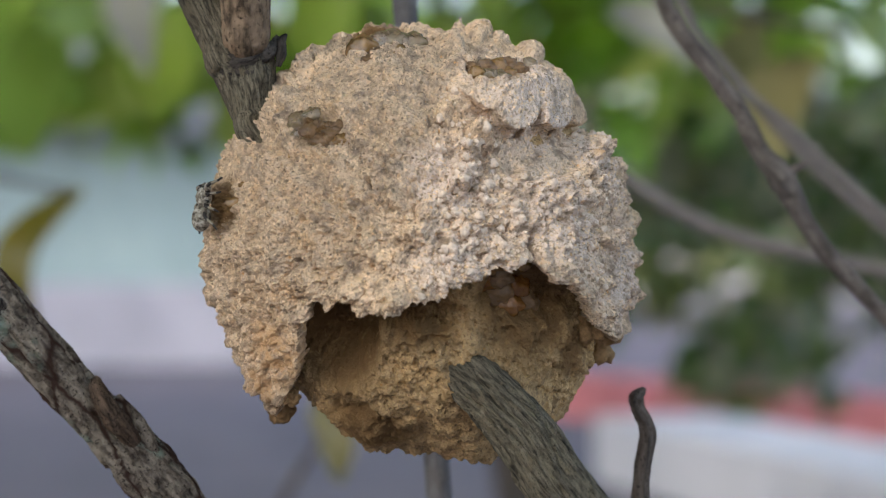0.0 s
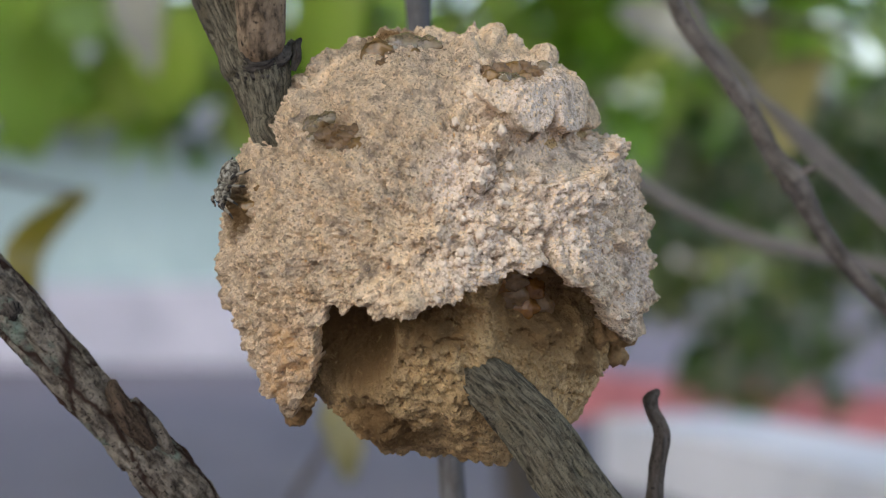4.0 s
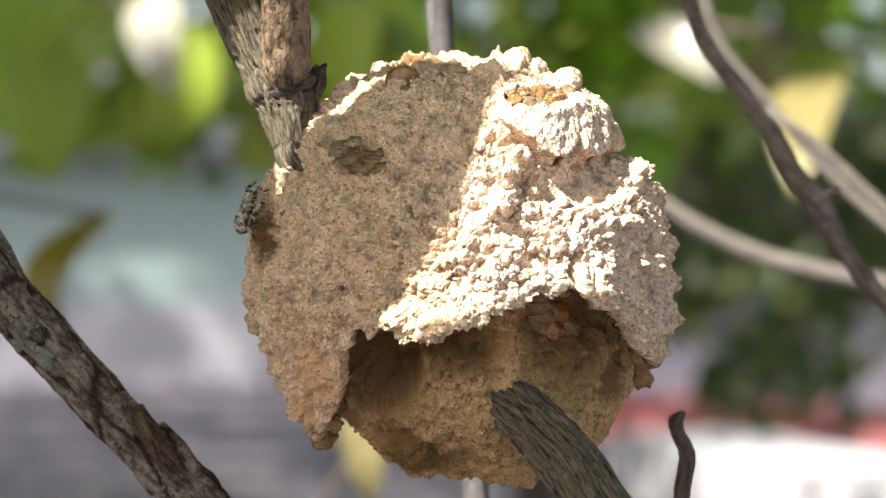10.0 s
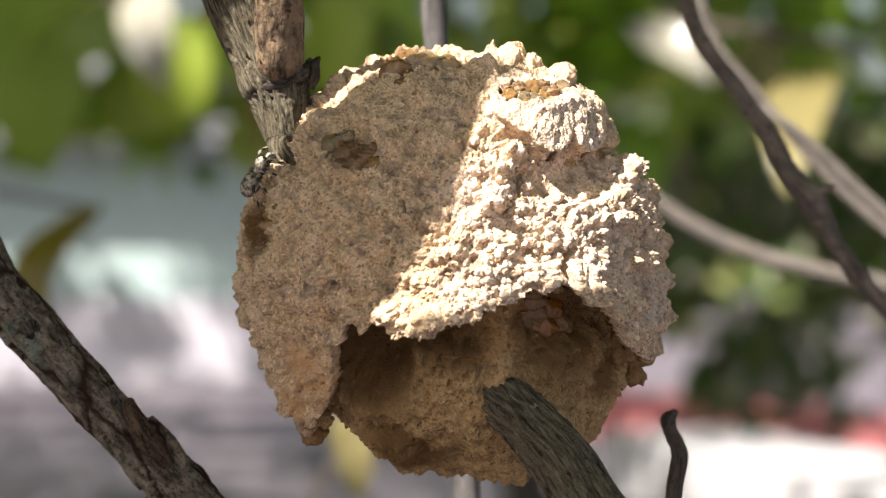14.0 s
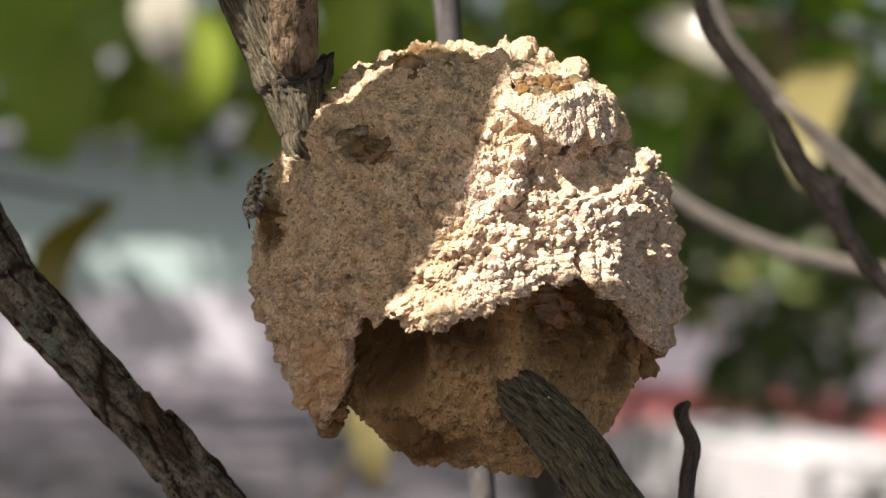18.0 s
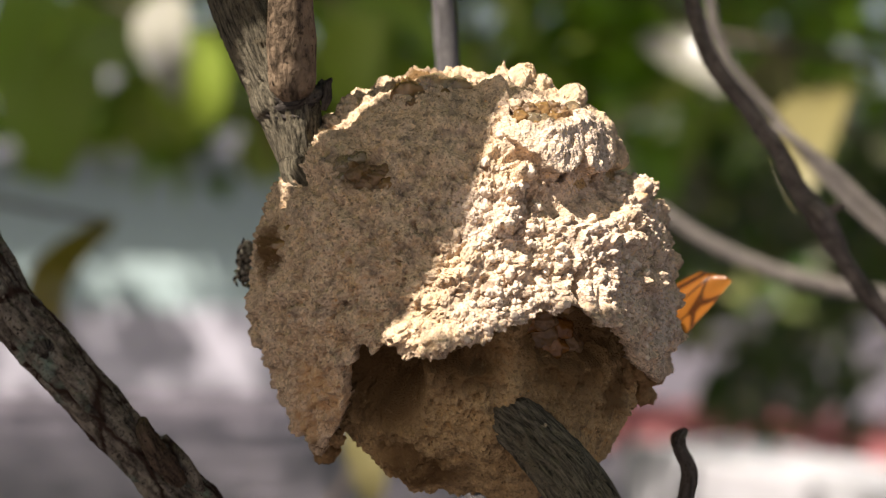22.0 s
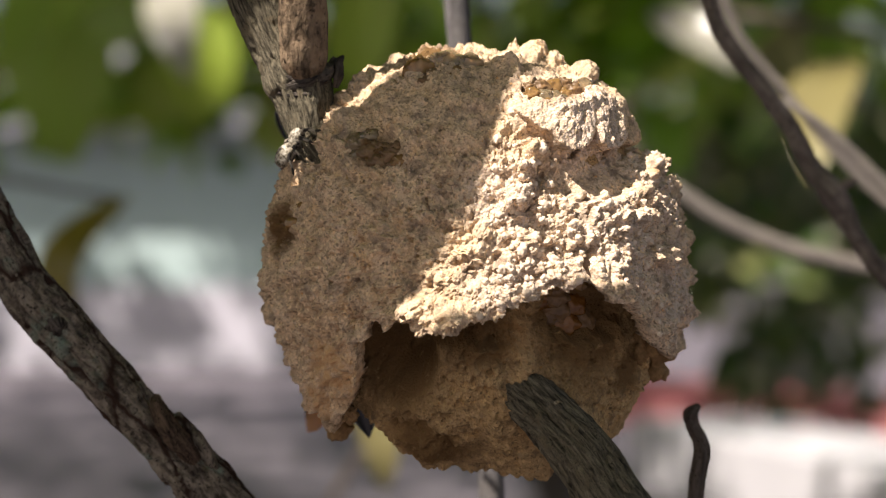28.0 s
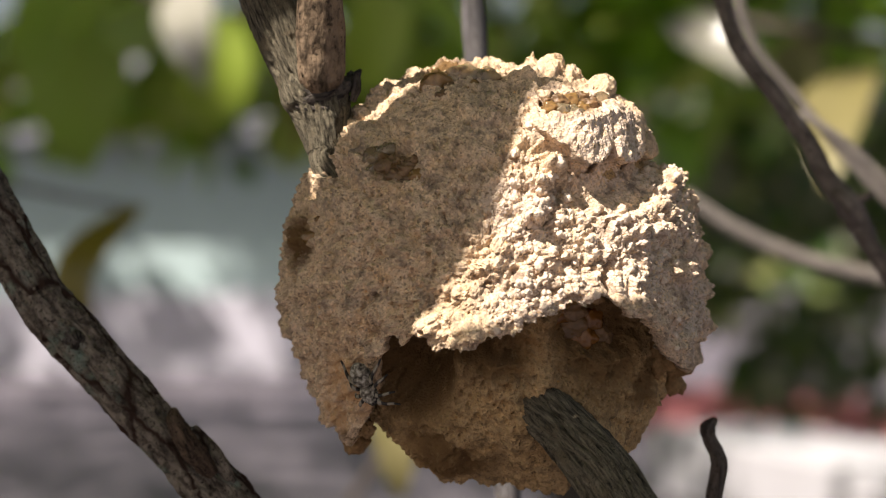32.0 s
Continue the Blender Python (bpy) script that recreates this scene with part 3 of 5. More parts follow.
def limb_mesh(name, pts, mat, seg=48, per=14, rough=0.06, grain=0.05, seed=0):
    """A tapering limb through pts (x, y, z, radius) in metres, with swellings, ridged bark and a closed end."""
    P = np.array(pts, dtype=float)
    n = (len(P) - 1) * per + 1
    u = np.linspace(0, len(P) - 1, n)
    def spline(col):
        m = np.gradient(col)
        i = np.clip(u.astype(int), 0, len(P) - 2)
        f = u - i
        return ((2 * f ** 3 - 3 * f ** 2 + 1) * col[i] + (f ** 3 - 2 * f ** 2 + f) * m[i] + (3 * f ** 2 - 2 * f ** 3) * col[i + 1] + (f ** 3 - f ** 2) * m[i + 1])
    C = np.stack([spline(P[:, k]) for k in range(3)], 1)
    R = np.maximum(spline(P[:, 3]), P[:, 3].min() * 0.5)
    T = np.gradient(C, axis=0)
    T /= np.linalg.norm(T, axis=1)[:, None]
    side = np.cross(T, (0.13, 0.97, 0.2))
    side /= np.linalg.norm(side, axis=1)[:, None]
    up = np.cross(side, T)
    th = np.linspace(0, 2 * math.pi, seg, endpoint=False)
    along = np.concatenate([[0], np.cumsum(np.linalg.norm(np.diff(C, axis=0), axis=1))])
    ring = np.cos(th)[None, :, None] * side[:, None] + np.sin(th)[None, :, None] * up[:, None]
    rm = R.mean()
    q3 = np.stack([np.broadcast_to(np.cos(th)[None], (n, seg)), np.broadcast_to(np.sin(th)[None], (n, seg)), np.broadcast_to((along / rm)[:, None], (n, seg))], -1).reshape(-1, 3)
    k = 1 + rough * 2 * fbm(q3 * np.array((0.7, 0.7, 0.45)) + seed, 3, seed) + grain * fbm(q3 * np.array((7.5, 7.5, 1.5)) + seed, 3, seed + 3)
    k -= grain * 1.6 * step(fbm(q3 * np.array((5, 5, 1.0)) + 9 + seed, 3, seed + 7), 0.12, 0.3)
    V = C[:, None] + ring * (R[:, None] * k.reshape(n, seg))[..., None]
    V = np.concatenate([V.reshape(-1, 3), C[:1], C[-1:] + T[-1:] * R[-1] * 0.4])
    r, c = np.meshgrid(np.arange(n - 1), np.arange(seg), indexing="ij")
    a, b = r * seg + c, r * seg + (c + 1) % seg
    quads = np.stack([a, b, b + seg, a + seg], -1).reshape(-1, 4)
    me = mesh_of(name, V, quads, mat)
    own = np.concatenate([q3[:, :2] * np.repeat(R, seg)[:, None], q3[:, 2:] * rm], 1)
    own = np.concatenate([own, own[:1], own[-1:]])
    me.attributes.new("limb", "FLOAT_VECTOR", "POINT").data.foreach_set("vector", own.astype(np.float32).ravel())
    bm = bmesh.new()
    bm.from_mesh(me)
    bm.verts.ensure_lookup_table()
    for s, o, flip in ((0, n * seg, True), ((n - 1) * seg, n * seg + 1, False)):
        for i in range(seg):
            f = (bm.verts[s + i], bm.verts[s + (i + 1) % seg], bm.verts[o])
            bm.faces.new(f[::-1] if flip else f).smooth = True
    bm.to_mesh(me)
    bm.free()
    return me


def branch(name, label, pts, mat, group="", **kw):
    """pts: a and b in nest units as seen past the nest's centre, y in nest units behind it, radius in nest units."""
    rows = []
    for a, b, y, r in pts:
        s = 1 + y / REACH
        rows.append((CENTRE.x + ((a - 44) * s + 44) * U, CENTRE.y + y * U, CENTRE.z + ((b + 21) * s - 21) * U, r * s * U))
    root = tagged(new(name), label, "branch", group)
    root.location = rows[0][:3]
    rows = [(x - rows[0][0], y - rows[0][1], z - rows[0][2], r) for x, y, z, r in rows]
    part("bark", limb_mesh("bark", rows, mat, **kw), root)
    return root, rows


def limb_on(root, name, label, pts, mat, **kw):
    rows = []
    for a, b, y, r in pts:
        s = 1 + y / REACH
        w = Vector((CENTRE.x + ((a - 44) * s + 44) * U, CENTRE.y + y * U, CENTRE.z + ((b + 21) * s - 21) * U)) - root.location
        rows.append((*w, r * s * U))
    return part(name, limb_mesh(name, rows, mat, **kw), root, label)


stem, _ = branch("nest_twig", "grey-brown twig with ridged bark running through the mud nest", [
    (-450, 700, -60, 56), (-400, 520, -70, 56), (-362, 420, -80, 56), (-330, 350, -92, 54), (-316, 320, -100, 60), (-306, 295, -104, 56), (-298, 260, -112, 48), (-288, 215, -122, 40), (-275, 180, -132, 37), (-180, 60, -170, 40),
    (10, -170, -190, 40), (70, -228, -238, 46), (130, -285, -288, 50), (180, -340, -330, 54), (235, -420, -365, 58), (290, -500, -400, 60), (420, -690, -480, 62)], BARK_STEM, seg=150, per=34, rough=0.05, grain=0.08, seed=3)
limb_on(stem, "side_shoot", "tan side shoot with a rounded foot", [(-300, 322, -128, 30), (-303, 345, -140, 40), (-303, 375, -150, 42), (-304, 450, -170, 42), (-306, 520, -190, 42), (-308, 640, -230, 40)], BARK_STUB, rough=0.05, grain=0.04, seed=6)
limb_on(stem, "bark_ring", "dark rough ring scar", [(-370, 336, -80, 12), (-352, 324, -108, 18), (-328, 314, -132, 22), (-302, 313, -142, 22), (-274, 320, -128, 19), (-254, 332, -102, 14), (-246, 348, -84, 9)], BARK_KNOT, seg=32, rough=0.22, grain=0.2, seed=8)
limb_on(stem, "bark_curl", "curled up flake of bark", [(-246, 300, -110, 5), (-240, 322, -116, 9), (-238, 345, -112, 8), (-232, 356, -104, 3)], BARK_KNOT, seg=16, rough=0.2, grain=0.1, seed=9)
limb_on(stem, "bark_scar", "second thin scar line", [(-358, 300, -110, 5), (-335, 290, -140, 7), (-305, 287, -150, 7), (-285, 290, -146, 5)], BARK_KNOT, seg=16, rough=0.25, grain=0.2, seed=10)

left, _ = branch("lichen_branch", "grey branch with cracked bark and pale green lichen", [
    (-960, 260, 10, 42), (-885, 110, 5, 44), (-800, -50, 0, 47), (-740, -122, 0, 50), (-640, -232, 0, 46), (-560, -318, 0, 46), (-490, -395, 0, 53), (-415, -480, 0, 47), (-340, -590, 0, 45), (-270, -720, 0, 45)],
    BARK_LEFT, seg=120, per=36, rough=0.09, grain=0.12, seed=12)
limb_on(left, "bud_scar", "dark broken bud stub", [(-566, -250, -30, 8), (-562, -268, -52, 15), (-546, -296, -62, 19), (-522, -332, -58, 21), (-496, -362, -40, 14)], BARK_BUD, seg=28, rough=0.12, grain=0.12, seed=14)
limb_on(left, "bud_ledge", "pale bark ledge round the bud", [(-530, -282, -20, 10), (-500, -318, -34, 15), (-476, -352, -36, 14), (-458, -384, -22, 9)], BARK_LEFT, seg=24, rough=0.12, grain=0.1, seed=16)
limb_on(left, "knot", "round dark knot", [(-745, -118, -28, 24), (-738, -123, -50, 18)], BARK_KNOT, seg=28, rough=0.2, grain=0.15, seed=15)

far, _ = branch("far_branch", "grey-brown branch behind the nest", [
    (395, 560, 800, 14), (422, 450, 800, 15), (455, 370, 800, 15), (520, 285, 805, 16), (570, 210, 810, 17), (605, 145, 815, 19), (640, 105, 820, 25), (676, 35, 830, 18), (730, -40, 845, 17), (795, -110, 860, 16), (900, -220, 890, 16), (1000, -330, 920, 16)],
    BARK_BRANCH, seg=32, per=12, rough=0.1, grain=0.1, seed=21)
limb_on(far, "knot", "swollen knot", [(618, 128, 800, 16), (640, 104, 800, 27), (660, 78, 810, 18)], BARK_BRANCH, seg=20, rough=0.15, seed=22)
limb_on(far, "bud", "small side bud", [(648, 112, 800, 12), (668, 122, 790, 9), (682, 128, 785, 4)], BARK_BRANCH, seg=14, rough=0.15, seed=23)
branch("bare_twig", "short dark bare twig with a snapped tip", [(425, -760, 60, 18), (400, -600, 70, 17), (392, -470, 80, 17), (396, -400, 90, 15), (405, -345, 95, 16), (388, -300, 100, 12), (385, -282, 100, 15), (398, -266, 100, 5)], BARK_FAR, seg=28, per=12, rough=0.12, grain=0.1, seed=24)
branch("back_stem", "pale grey upright stem behind the nest", [(-40, 620, 700, 22), (-24, 420, 700, 22), (0, 100, 700, 22), (20, -200, 700, 23), (35, -420, 700, 23), (48, -620, 700, 24)], BARK_PALE, seg=28, per=8, seed=27)
branch("thin_twig", "thin dull brown twig far behind the nest", [(360, 110, 4200, 14), (450, 50, 4200, 15), (560, 0, 4200, 16), (680, -30, 4180, 16), (820, -60, 4160, 16), (1000, -120, 4140, 16)], BARK_DIM, "thin twigs behind the nest", seg=20, per=8, seed=30)
branch("thin_twig", "thin dull brown twig beside the dark branch", [(440, 560, 2600, 9), (470, 400, 2600, 9), (560, 280, 2600, 9), (690, 130, 2580, 10), (790, 40, 2550, 10), (1000, -130, 2500, 10)], BARK_DIM, "thin twigs behind the nest", seg=20, per=8, seed=31)

branch("thin_twig", "thin pale twig crossing behind the dark branch", [(560, 262, 2300, 8), (640, 205, 2300, 10), (760, 92, 2300, 11), (860, 5, 2280, 11), (1000, -110, 2260, 12)], BARK_DIM, "thin twigs behind the nest", seg=20, per=8, seed=33)

# ---- ground, walls, house ----
CONCRETE = plain("worn_concrete", (0.115, 0.103, 0.116), 0.9, 0.2, 0.2, 1.5)
DULL_WHITE = plain("dull_white_render", (0.47, 0.455, 0.5), 0.8, 0.2, 0.1, 2)
WHITE_PAINT = plain("white_paint", (0.46, 0.45, 0.46), 0.6, 0.3, 0.05, 3)
RED_PAINT = plain("faded_red_paint", (0.43, 0.15, 0.155), 0.7, 0.2, 0.2, 3)
AQUA = plain("pale_aqua_render", (0.38, 0.48, 0.465), 0.8, 0.2, 0.1, 2)
ROOF = plain("grey_roofing", (0.16, 0.16, 0.17), 0.8, 0.2, 0.2, 3)
GLASS, gnt, gb = material("window_glass", 0.05, 0.8)
gb.inputs["Base Color"].default_value = (0.05, 0.07, 0.08, 1)


def ground_sheet():
    g = np.linspace(-1, 1, 61)
    X, Y = np.meshgrid(np.sign(g) * np.abs(g) ** 3 * 900, np.sign(g) * np.abs(g) ** 3 * 900, indexing="ij")
    V = np.stack([X, Y, 0.015 * fbm(np.stack([X.ravel() / 2, Y.ravel() / 2, X.ravel() * 0], 1), 3, 5).reshape(X.shape)], -1).reshape(-1, 3)
    r, c = np.meshgrid(np.arange(60), np.arange(60), indexing="ij")
    a = r * 61 + c
    q = np.stack([a, a + 61, a + 62, a + 1], -1).reshape(-1, 4)
    tagged(new("ground", mesh_of("ground", V, q, CONCRETE)), "grey worn concrete yard reaching to the horizon", "ground", kind="structure")


def box_bm(x0, y0, z0, x1, y1, z1, bevel=0.01):
    bm = bmesh.new()
    bmesh.ops.create_cube(bm, size=1)
    for v in bm.verts:
        v.co = Vector(((x0 + x1) / 2 + v.co.x * (x1 - x0), (y0 + y1) / 2 + v.co.y * (y1 - y0), (z0 + z1) / 2 + v.co.z * (z1 - z0)))
    if bevel:
        bmesh.ops.bevel(bm, geom=bm.edges[:], offset=bevel, segments=2, affect="EDGES", profile=0.5)
    return bm


def low_wall(name, label, p, q, height, thick, mat, coping=None):
    p, q = Vector((p[0], p[1] * DEEP, 0)), Vector((q[0], q[1] * DEEP, 0))
    root = tagged(new(name), label, "wall", kind="structure")
    root.matrix_basis = Matrix.Translation(p) @ Matrix.Rotation(math.atan2(q.y - p.y, q.x - p.x), 4, "Z")
    n = (q - p).length
    part("wall_body", from_bm("wall_body", box_bm(0, -thick / 2, -0.05, n, thick / 2, height, 0.012), mat, False), root)
    if coping:
        part("coping", from_bm("coping", box_bm(-0.03, -thick / 2 - 0.04, height + 0.002, n + 0.03, thick / 2 + 0.04, height + 0.06, 0.012), coping, False), root)
    return root


ground_sheet()
low_wall("low_white_wall", "low white painted wall beside the yard", (1.42, 10.1), (4.2, 2.9), 0.42, 0.9, WHITE_PAINT)
low_wall("low_red_wall", "low faded red wall behind the white one", (0.75, 14.3), (6.0, 8.6), 0.40, 0.3, RED_PAINT)


def build_house():
    h = tagged(new("house"), "pale aqua single-storey house with white plinth and grey roof", "house")
    h.location = (-6.6, 20 * DEEP, 0)
    part("wall", from_bm("wall", box_bm(-5.2, 0, 0.8, 6.2, 6, 3.0, 0.02), AQUA, False), h)
    part("plinth", from_bm("plinth", box_bm(-5.3, -0.25, -0.05, 6.35, 6.1, 1.05, 0.03), DULL_WHITE, False), h)
    bm = bmesh.new()
    vs = [bm.verts.new(c) for c in ((-5.8, -0.7, 3.0), (6.8, -0.7, 3.0), (6.8, 6.7, 3.0), (-5.8, 6.7, 3.0), (-4.5, 3, 4.6), (5.4, 3, 4.6))]
    for f in ((0, 1, 5, 4), (1, 2, 5), (2, 3, 4, 5), (3, 0, 4), (3, 2, 1, 0)):
        bm.faces.new([vs[i] for i in f])
    part("roof", from_bm("roof", bm, ROOF, False), h)
    for x in (-4.6,):
        w = part("window", from_bm("window", box_bm(x, -0.06, 1.3, x + 1.1, 0.05, 2.4, 0.02), WHITE_PAINT, False), h, "white window frame")
        part("pane", from_bm("pane", box_bm(x + 0.08, -0.075, 1.38, x + 1.02, -0.055, 2.32, 0), GLASS, False), w, "dark glass pane")


build_house()

# ---- leaves and shrubs ----
GREEN = leaf_material("green_leaves", [(0.15, 0.25, 0.03), (0.22, 0.36, 0.045), (0.30, 0.40, 0.07), (0.38, 0.43, 0.12), (0.17, 0.29, 0.06)], 0.3, 0.38)
# dark greens; the palest tones paint blurred spots of light among the leaves
DARK = leaf_material("dark_leaves", [(0.05, 0.11, 0.02), (0.09, 0.17, 0.03), (0.15, 0.2, 0.05), (0.27, 0.27, 0.12), (0.38, 0.35, 0.26), (0.08, 0.16, 0.05)], 0.3, 0.4)
BRIGHT = leaf_material("bright_leaf", [(0.42, 0.6, 0.1), (0.5, 0.64, 0.15)], 0.3, 0.5)
FRESH = leaf_material("fresh_leaves", [(0.16, 0.32, 0.02), (0.3, 0.52, 0.05), (0.42, 0.58, 0.08), (0.55, 0.62, 0.16), (0.24, 0.44, 0.06)], 0.3, 0.45)
YELLOW = leaf_material("yellow_leaf", [(0.26, 0.225, 0.095), (0.29, 0.25, 0.11)], 0.35, 0.4)
OLIVE = leaf_material("olive_leaf", [(0.23, 0.19, 0.026), (0.25, 0.205, 0.03)], 0.4, 0.4)
# whitish base colour paints the shine on two glossy leaves
PALE = leaf_material("leaf_white_sheen", [(0.36, 0.35, 0.3), (0.4, 0.385, 0.33)], 0.25, 0.3)


def blade_grid(n=10, m=5):
    u, v = np.meshgrid(np.linspace(0, 1, n), np.linspace(-1, 1, m), indexing="ij")
    return u, v


def leaf_mesh(name, base, tip, face, width, mat, bow=0.12, fold=0.15, point=0.8):
    """One leaf from base to tip, its upper side towards face, arched by bow and folded along the midrib; two skins, thin but closed."""
    base, tip = Vector(base), Vector(tip)
    ax = tip - base
    ln = ax.length
    side = ax.cross(Vector(face)).normalized()
    nrm = side.cross(ax).normalized()
    u, v = blade_grid(16, 9)
    w = width / 2 * np.sin(np.pi * np.clip(u, 0, 1) ** 0.85) ** point * (1 - 0.15 * u)
    x, y = u * ln, v * w
    z = ln * bow * np.sin(np.pi * u) + fold * np.abs(v) * w + 0.02 * width * np.sin(u * 9 + v * 2)
    A, S, N = (np.array(k) for k in (ax.normalized(), side, nrm))
    top = np.array(base) + x[..., None] * A + y[..., None] * S + z[..., None] * N
    bot = top - 0.006 * width * N
    n, m = u.shape
    V = np.concatenate([top.reshape(-1, 3), bot.reshape(-1, 3)])
    r, c = np.meshgrid(np.arange(n - 1), np.arange(m - 1), indexing="ij")
    a = (r * m + c).ravel()
    q = np.stack([a, a + m, a + m + 1, a + 1], 1)
    return mesh_of(name, V, np.concatenate([q, q[:, ::-1] + n * m]), mat)


def leafy_twig(label, line, leaves):
    """line: (h, v, d, radius mm); leaves: (h, v, d of base, h, v, d of tip, width mm, face, material, name label)."""
    pts = [(*spot(h, v, d), r / 1000) for h, v, d, r in line]
    root = tagged(new("leafy_twig"), label, "twig", "leafy twigs behind the nest")
    o = Vector(pts[0][:3])
    root.location = o
    part("twig", limb_mesh("twig", [(x - o.x, y - o.y, z - o.z, r) for x, y, z, r in pts], BARK_FAR, seg=16, per=8, seed=41), root)
    for b, t, w, face, mat, lab in leaves:
        part("leaf", leaf_mesh("leaf", spot(*b) - o, spot(*t) - o, face, w / 1000, mat, 0.34 if mat is OLIVE else 0.12), root, lab)


leafy_twig("leafy twig with a broad pale leaf and green leaves", [(-330, 230, 0.95, 3), (-250, 185, 0.92, 2.5), (-200, 165, 0.9, 2), (-150, 160, 0.9, 1.5)], [
    ((-202, 184, 0.9), (-190, 112, 0.86), 36, (-0.3, -0.8, 0.6), PALE, "leaf coloured pale for the sunlight on it"),
    ((-232, 176, 0.92), (-290, 120, 0.95), 60, (0.2, -0.6, 0.7), BRIGHT, "bright green leaf"),
    ((-160, 162, 0.9), (-128, 70, 0.85), 34, (0.3, -0.8, 0.3), OLIVE, "olive leaf"),
    ((-170, 160, 0.92), (-190, 84, 0.95), 52, (0, -0.8, 0.2), FRESH, "green leaf"),
    ((-262, 190, 0.92), (-215, 140, 0.95), 70, (0, -0.5, 0.2), FRESH, "green leaf"),
    ((-300, 200, 0.95), (-268, 56, 1.0), 80, (0.1, -0.7, 0.6), BRIGHT, "bright green leaf")])
leafy_twig("leafy twig with big green leaves", [(-150, 220, 0.8, 2.5), (-90, 185, 0.8, 2), (-30, 172, 0.8, 1.5)], [
    ((-88, 186, 0.8), (-8, 132, 0.78), 26, (0, -0.5, 0.8), BRIGHT, "bright green leaf"),
    ((-60, 178, 0.82), (-90, 110, 0.85), 44, (0, -0.8, 0.3), FRESH, "green leaf"),
    ((-110, 196, 0.82), (-150, 120, 0.85), 40, (0, -0.8, 0.3), BRIGHT, "green leaf")])
leafy_twig("leafy twig with a yellow leaf and a whitish leaf", [(80, 230, 0.62, 2.5), (140, 165, 0.62, 2.2), (200, 150, 0.6, 2), (262, 140, 0.58, 1.6)], [
    ((108, 158, 0.62), (164, 118, 0.6), 20, (-0.4, -0.5, 0.8), PALE, "leaf coloured whitish for its shine"),
    ((232, 126, 0.58), (212, 46, 0.54), 30, (-0.4, -0.8, 0.5), YELLOW, "yellow leaf"),
    ((205, 150, 0.6), (180, 95, 0.63), 26, (0, -0.8, 0.2), DARK, "dark green leaf"),
    ((265, 140, 0.58), (305, 110, 0.6), 26, (0, -0.8, 0.4), GREEN, "green leaf")])
leafy_twig("drooping yellow-olive leaf on a thin twig", [(-400, 70, 0.55, 1.5), (-320, 52, 0.52, 1.2), (-236, 36, 0.5, 1)], [
    ((-232, 40, 0.5), (-256, -66, 0.5), 27, (-0.8, -0.75, 0.2), OLIVE, "curled olive-yellow leaf")])
leafy_twig("hanging narrow yellow leaf on a thin twig", [(-120, -190, 0.46, 1.4), (-96, -150, 0.45, 1.2), (-72, -112, 0.45, 0.9)], [
    ((-70, -100, 0.45), (-66, -152, 0.45), 11, (0, -1, 0.3), YELLOW, "narrow yellow leaf"),
    ((-74, -92, 0.45), (-80, -124, 0.45), 9, (0, -1, 0.3), YELLOW, "narrow yellow leaf")])


def crown_mesh(name, boxes, count, size, mat, seed, gaps=()):
    """Many small leaves in loose clumps inside boxes (centre, half size); gaps (place, radius) let the sun through to a place."""
    rng = np.random.default_rng(seed)
    u, v = blade_grid(5, 3)
    w = 0.5 * np.sin(np.pi * u ** 0.85) ** 0.8 * 0.5
    unit = np.stack([u - 0.5, v * w, 0.12 * np.sin(np.pi * u) + 0.1 * np.abs(v) * w], -1).reshape(-1, 3)
    r, c = np.meshgrid(np.arange(4), np.arange(2), indexing="ij")
    a = (r * 3 + c).ravel()
    uq = np.stack([a, a + 3, a + 4, a + 1], 1)
    vol = np.array([np.prod(b[1]) ** 0.67 for b in boxes])
    which = rng.choice(len(boxes), count, p=vol / vol.sum())
    cen = np.array([b[0] for b in boxes])[which] + rng.normal(0, 0.48, (count, 3)) * np.array([b[1] for b in boxes])[which]
    for g, wide in gaps:
        w = cen - np.array(g)
        s = np.array(SUN)
        off = np.linalg.norm(w - (w @ s)[:, None] * s, axis=1)
        cen = cen[off > wide + size * 0.6]
    count = len(cen)
    f = rng.normal(0, 1, (count, 3)) + np.array((0, 0, -0.6))
    f /= np.linalg.norm(f, axis=1)[:, None]
    up = rng.normal(0, 0.7, (count, 3)) + np.array((-0.2, -0.5, 0.9))
    s = np.cross(up, f)
    s /= np.linalg.norm(s, axis=1)[:, None]
    n = np.cross(f, s)
    L = size * rng.uniform(0.6, 1.3, count)
    V = cen[:, None] + L[:, None, None] * (unit[None, :, 0:1] * f[:, None] + unit[None, :, 1:2] * s[:, None] + unit[None, :, 2:3] * n[:, None])
    Q = uq[None] + (np.arange(count) * len(unit))[:, None, None]
    return mesh_of(name, V.reshape(-1, 3), Q.reshape(-1, 4), mat)


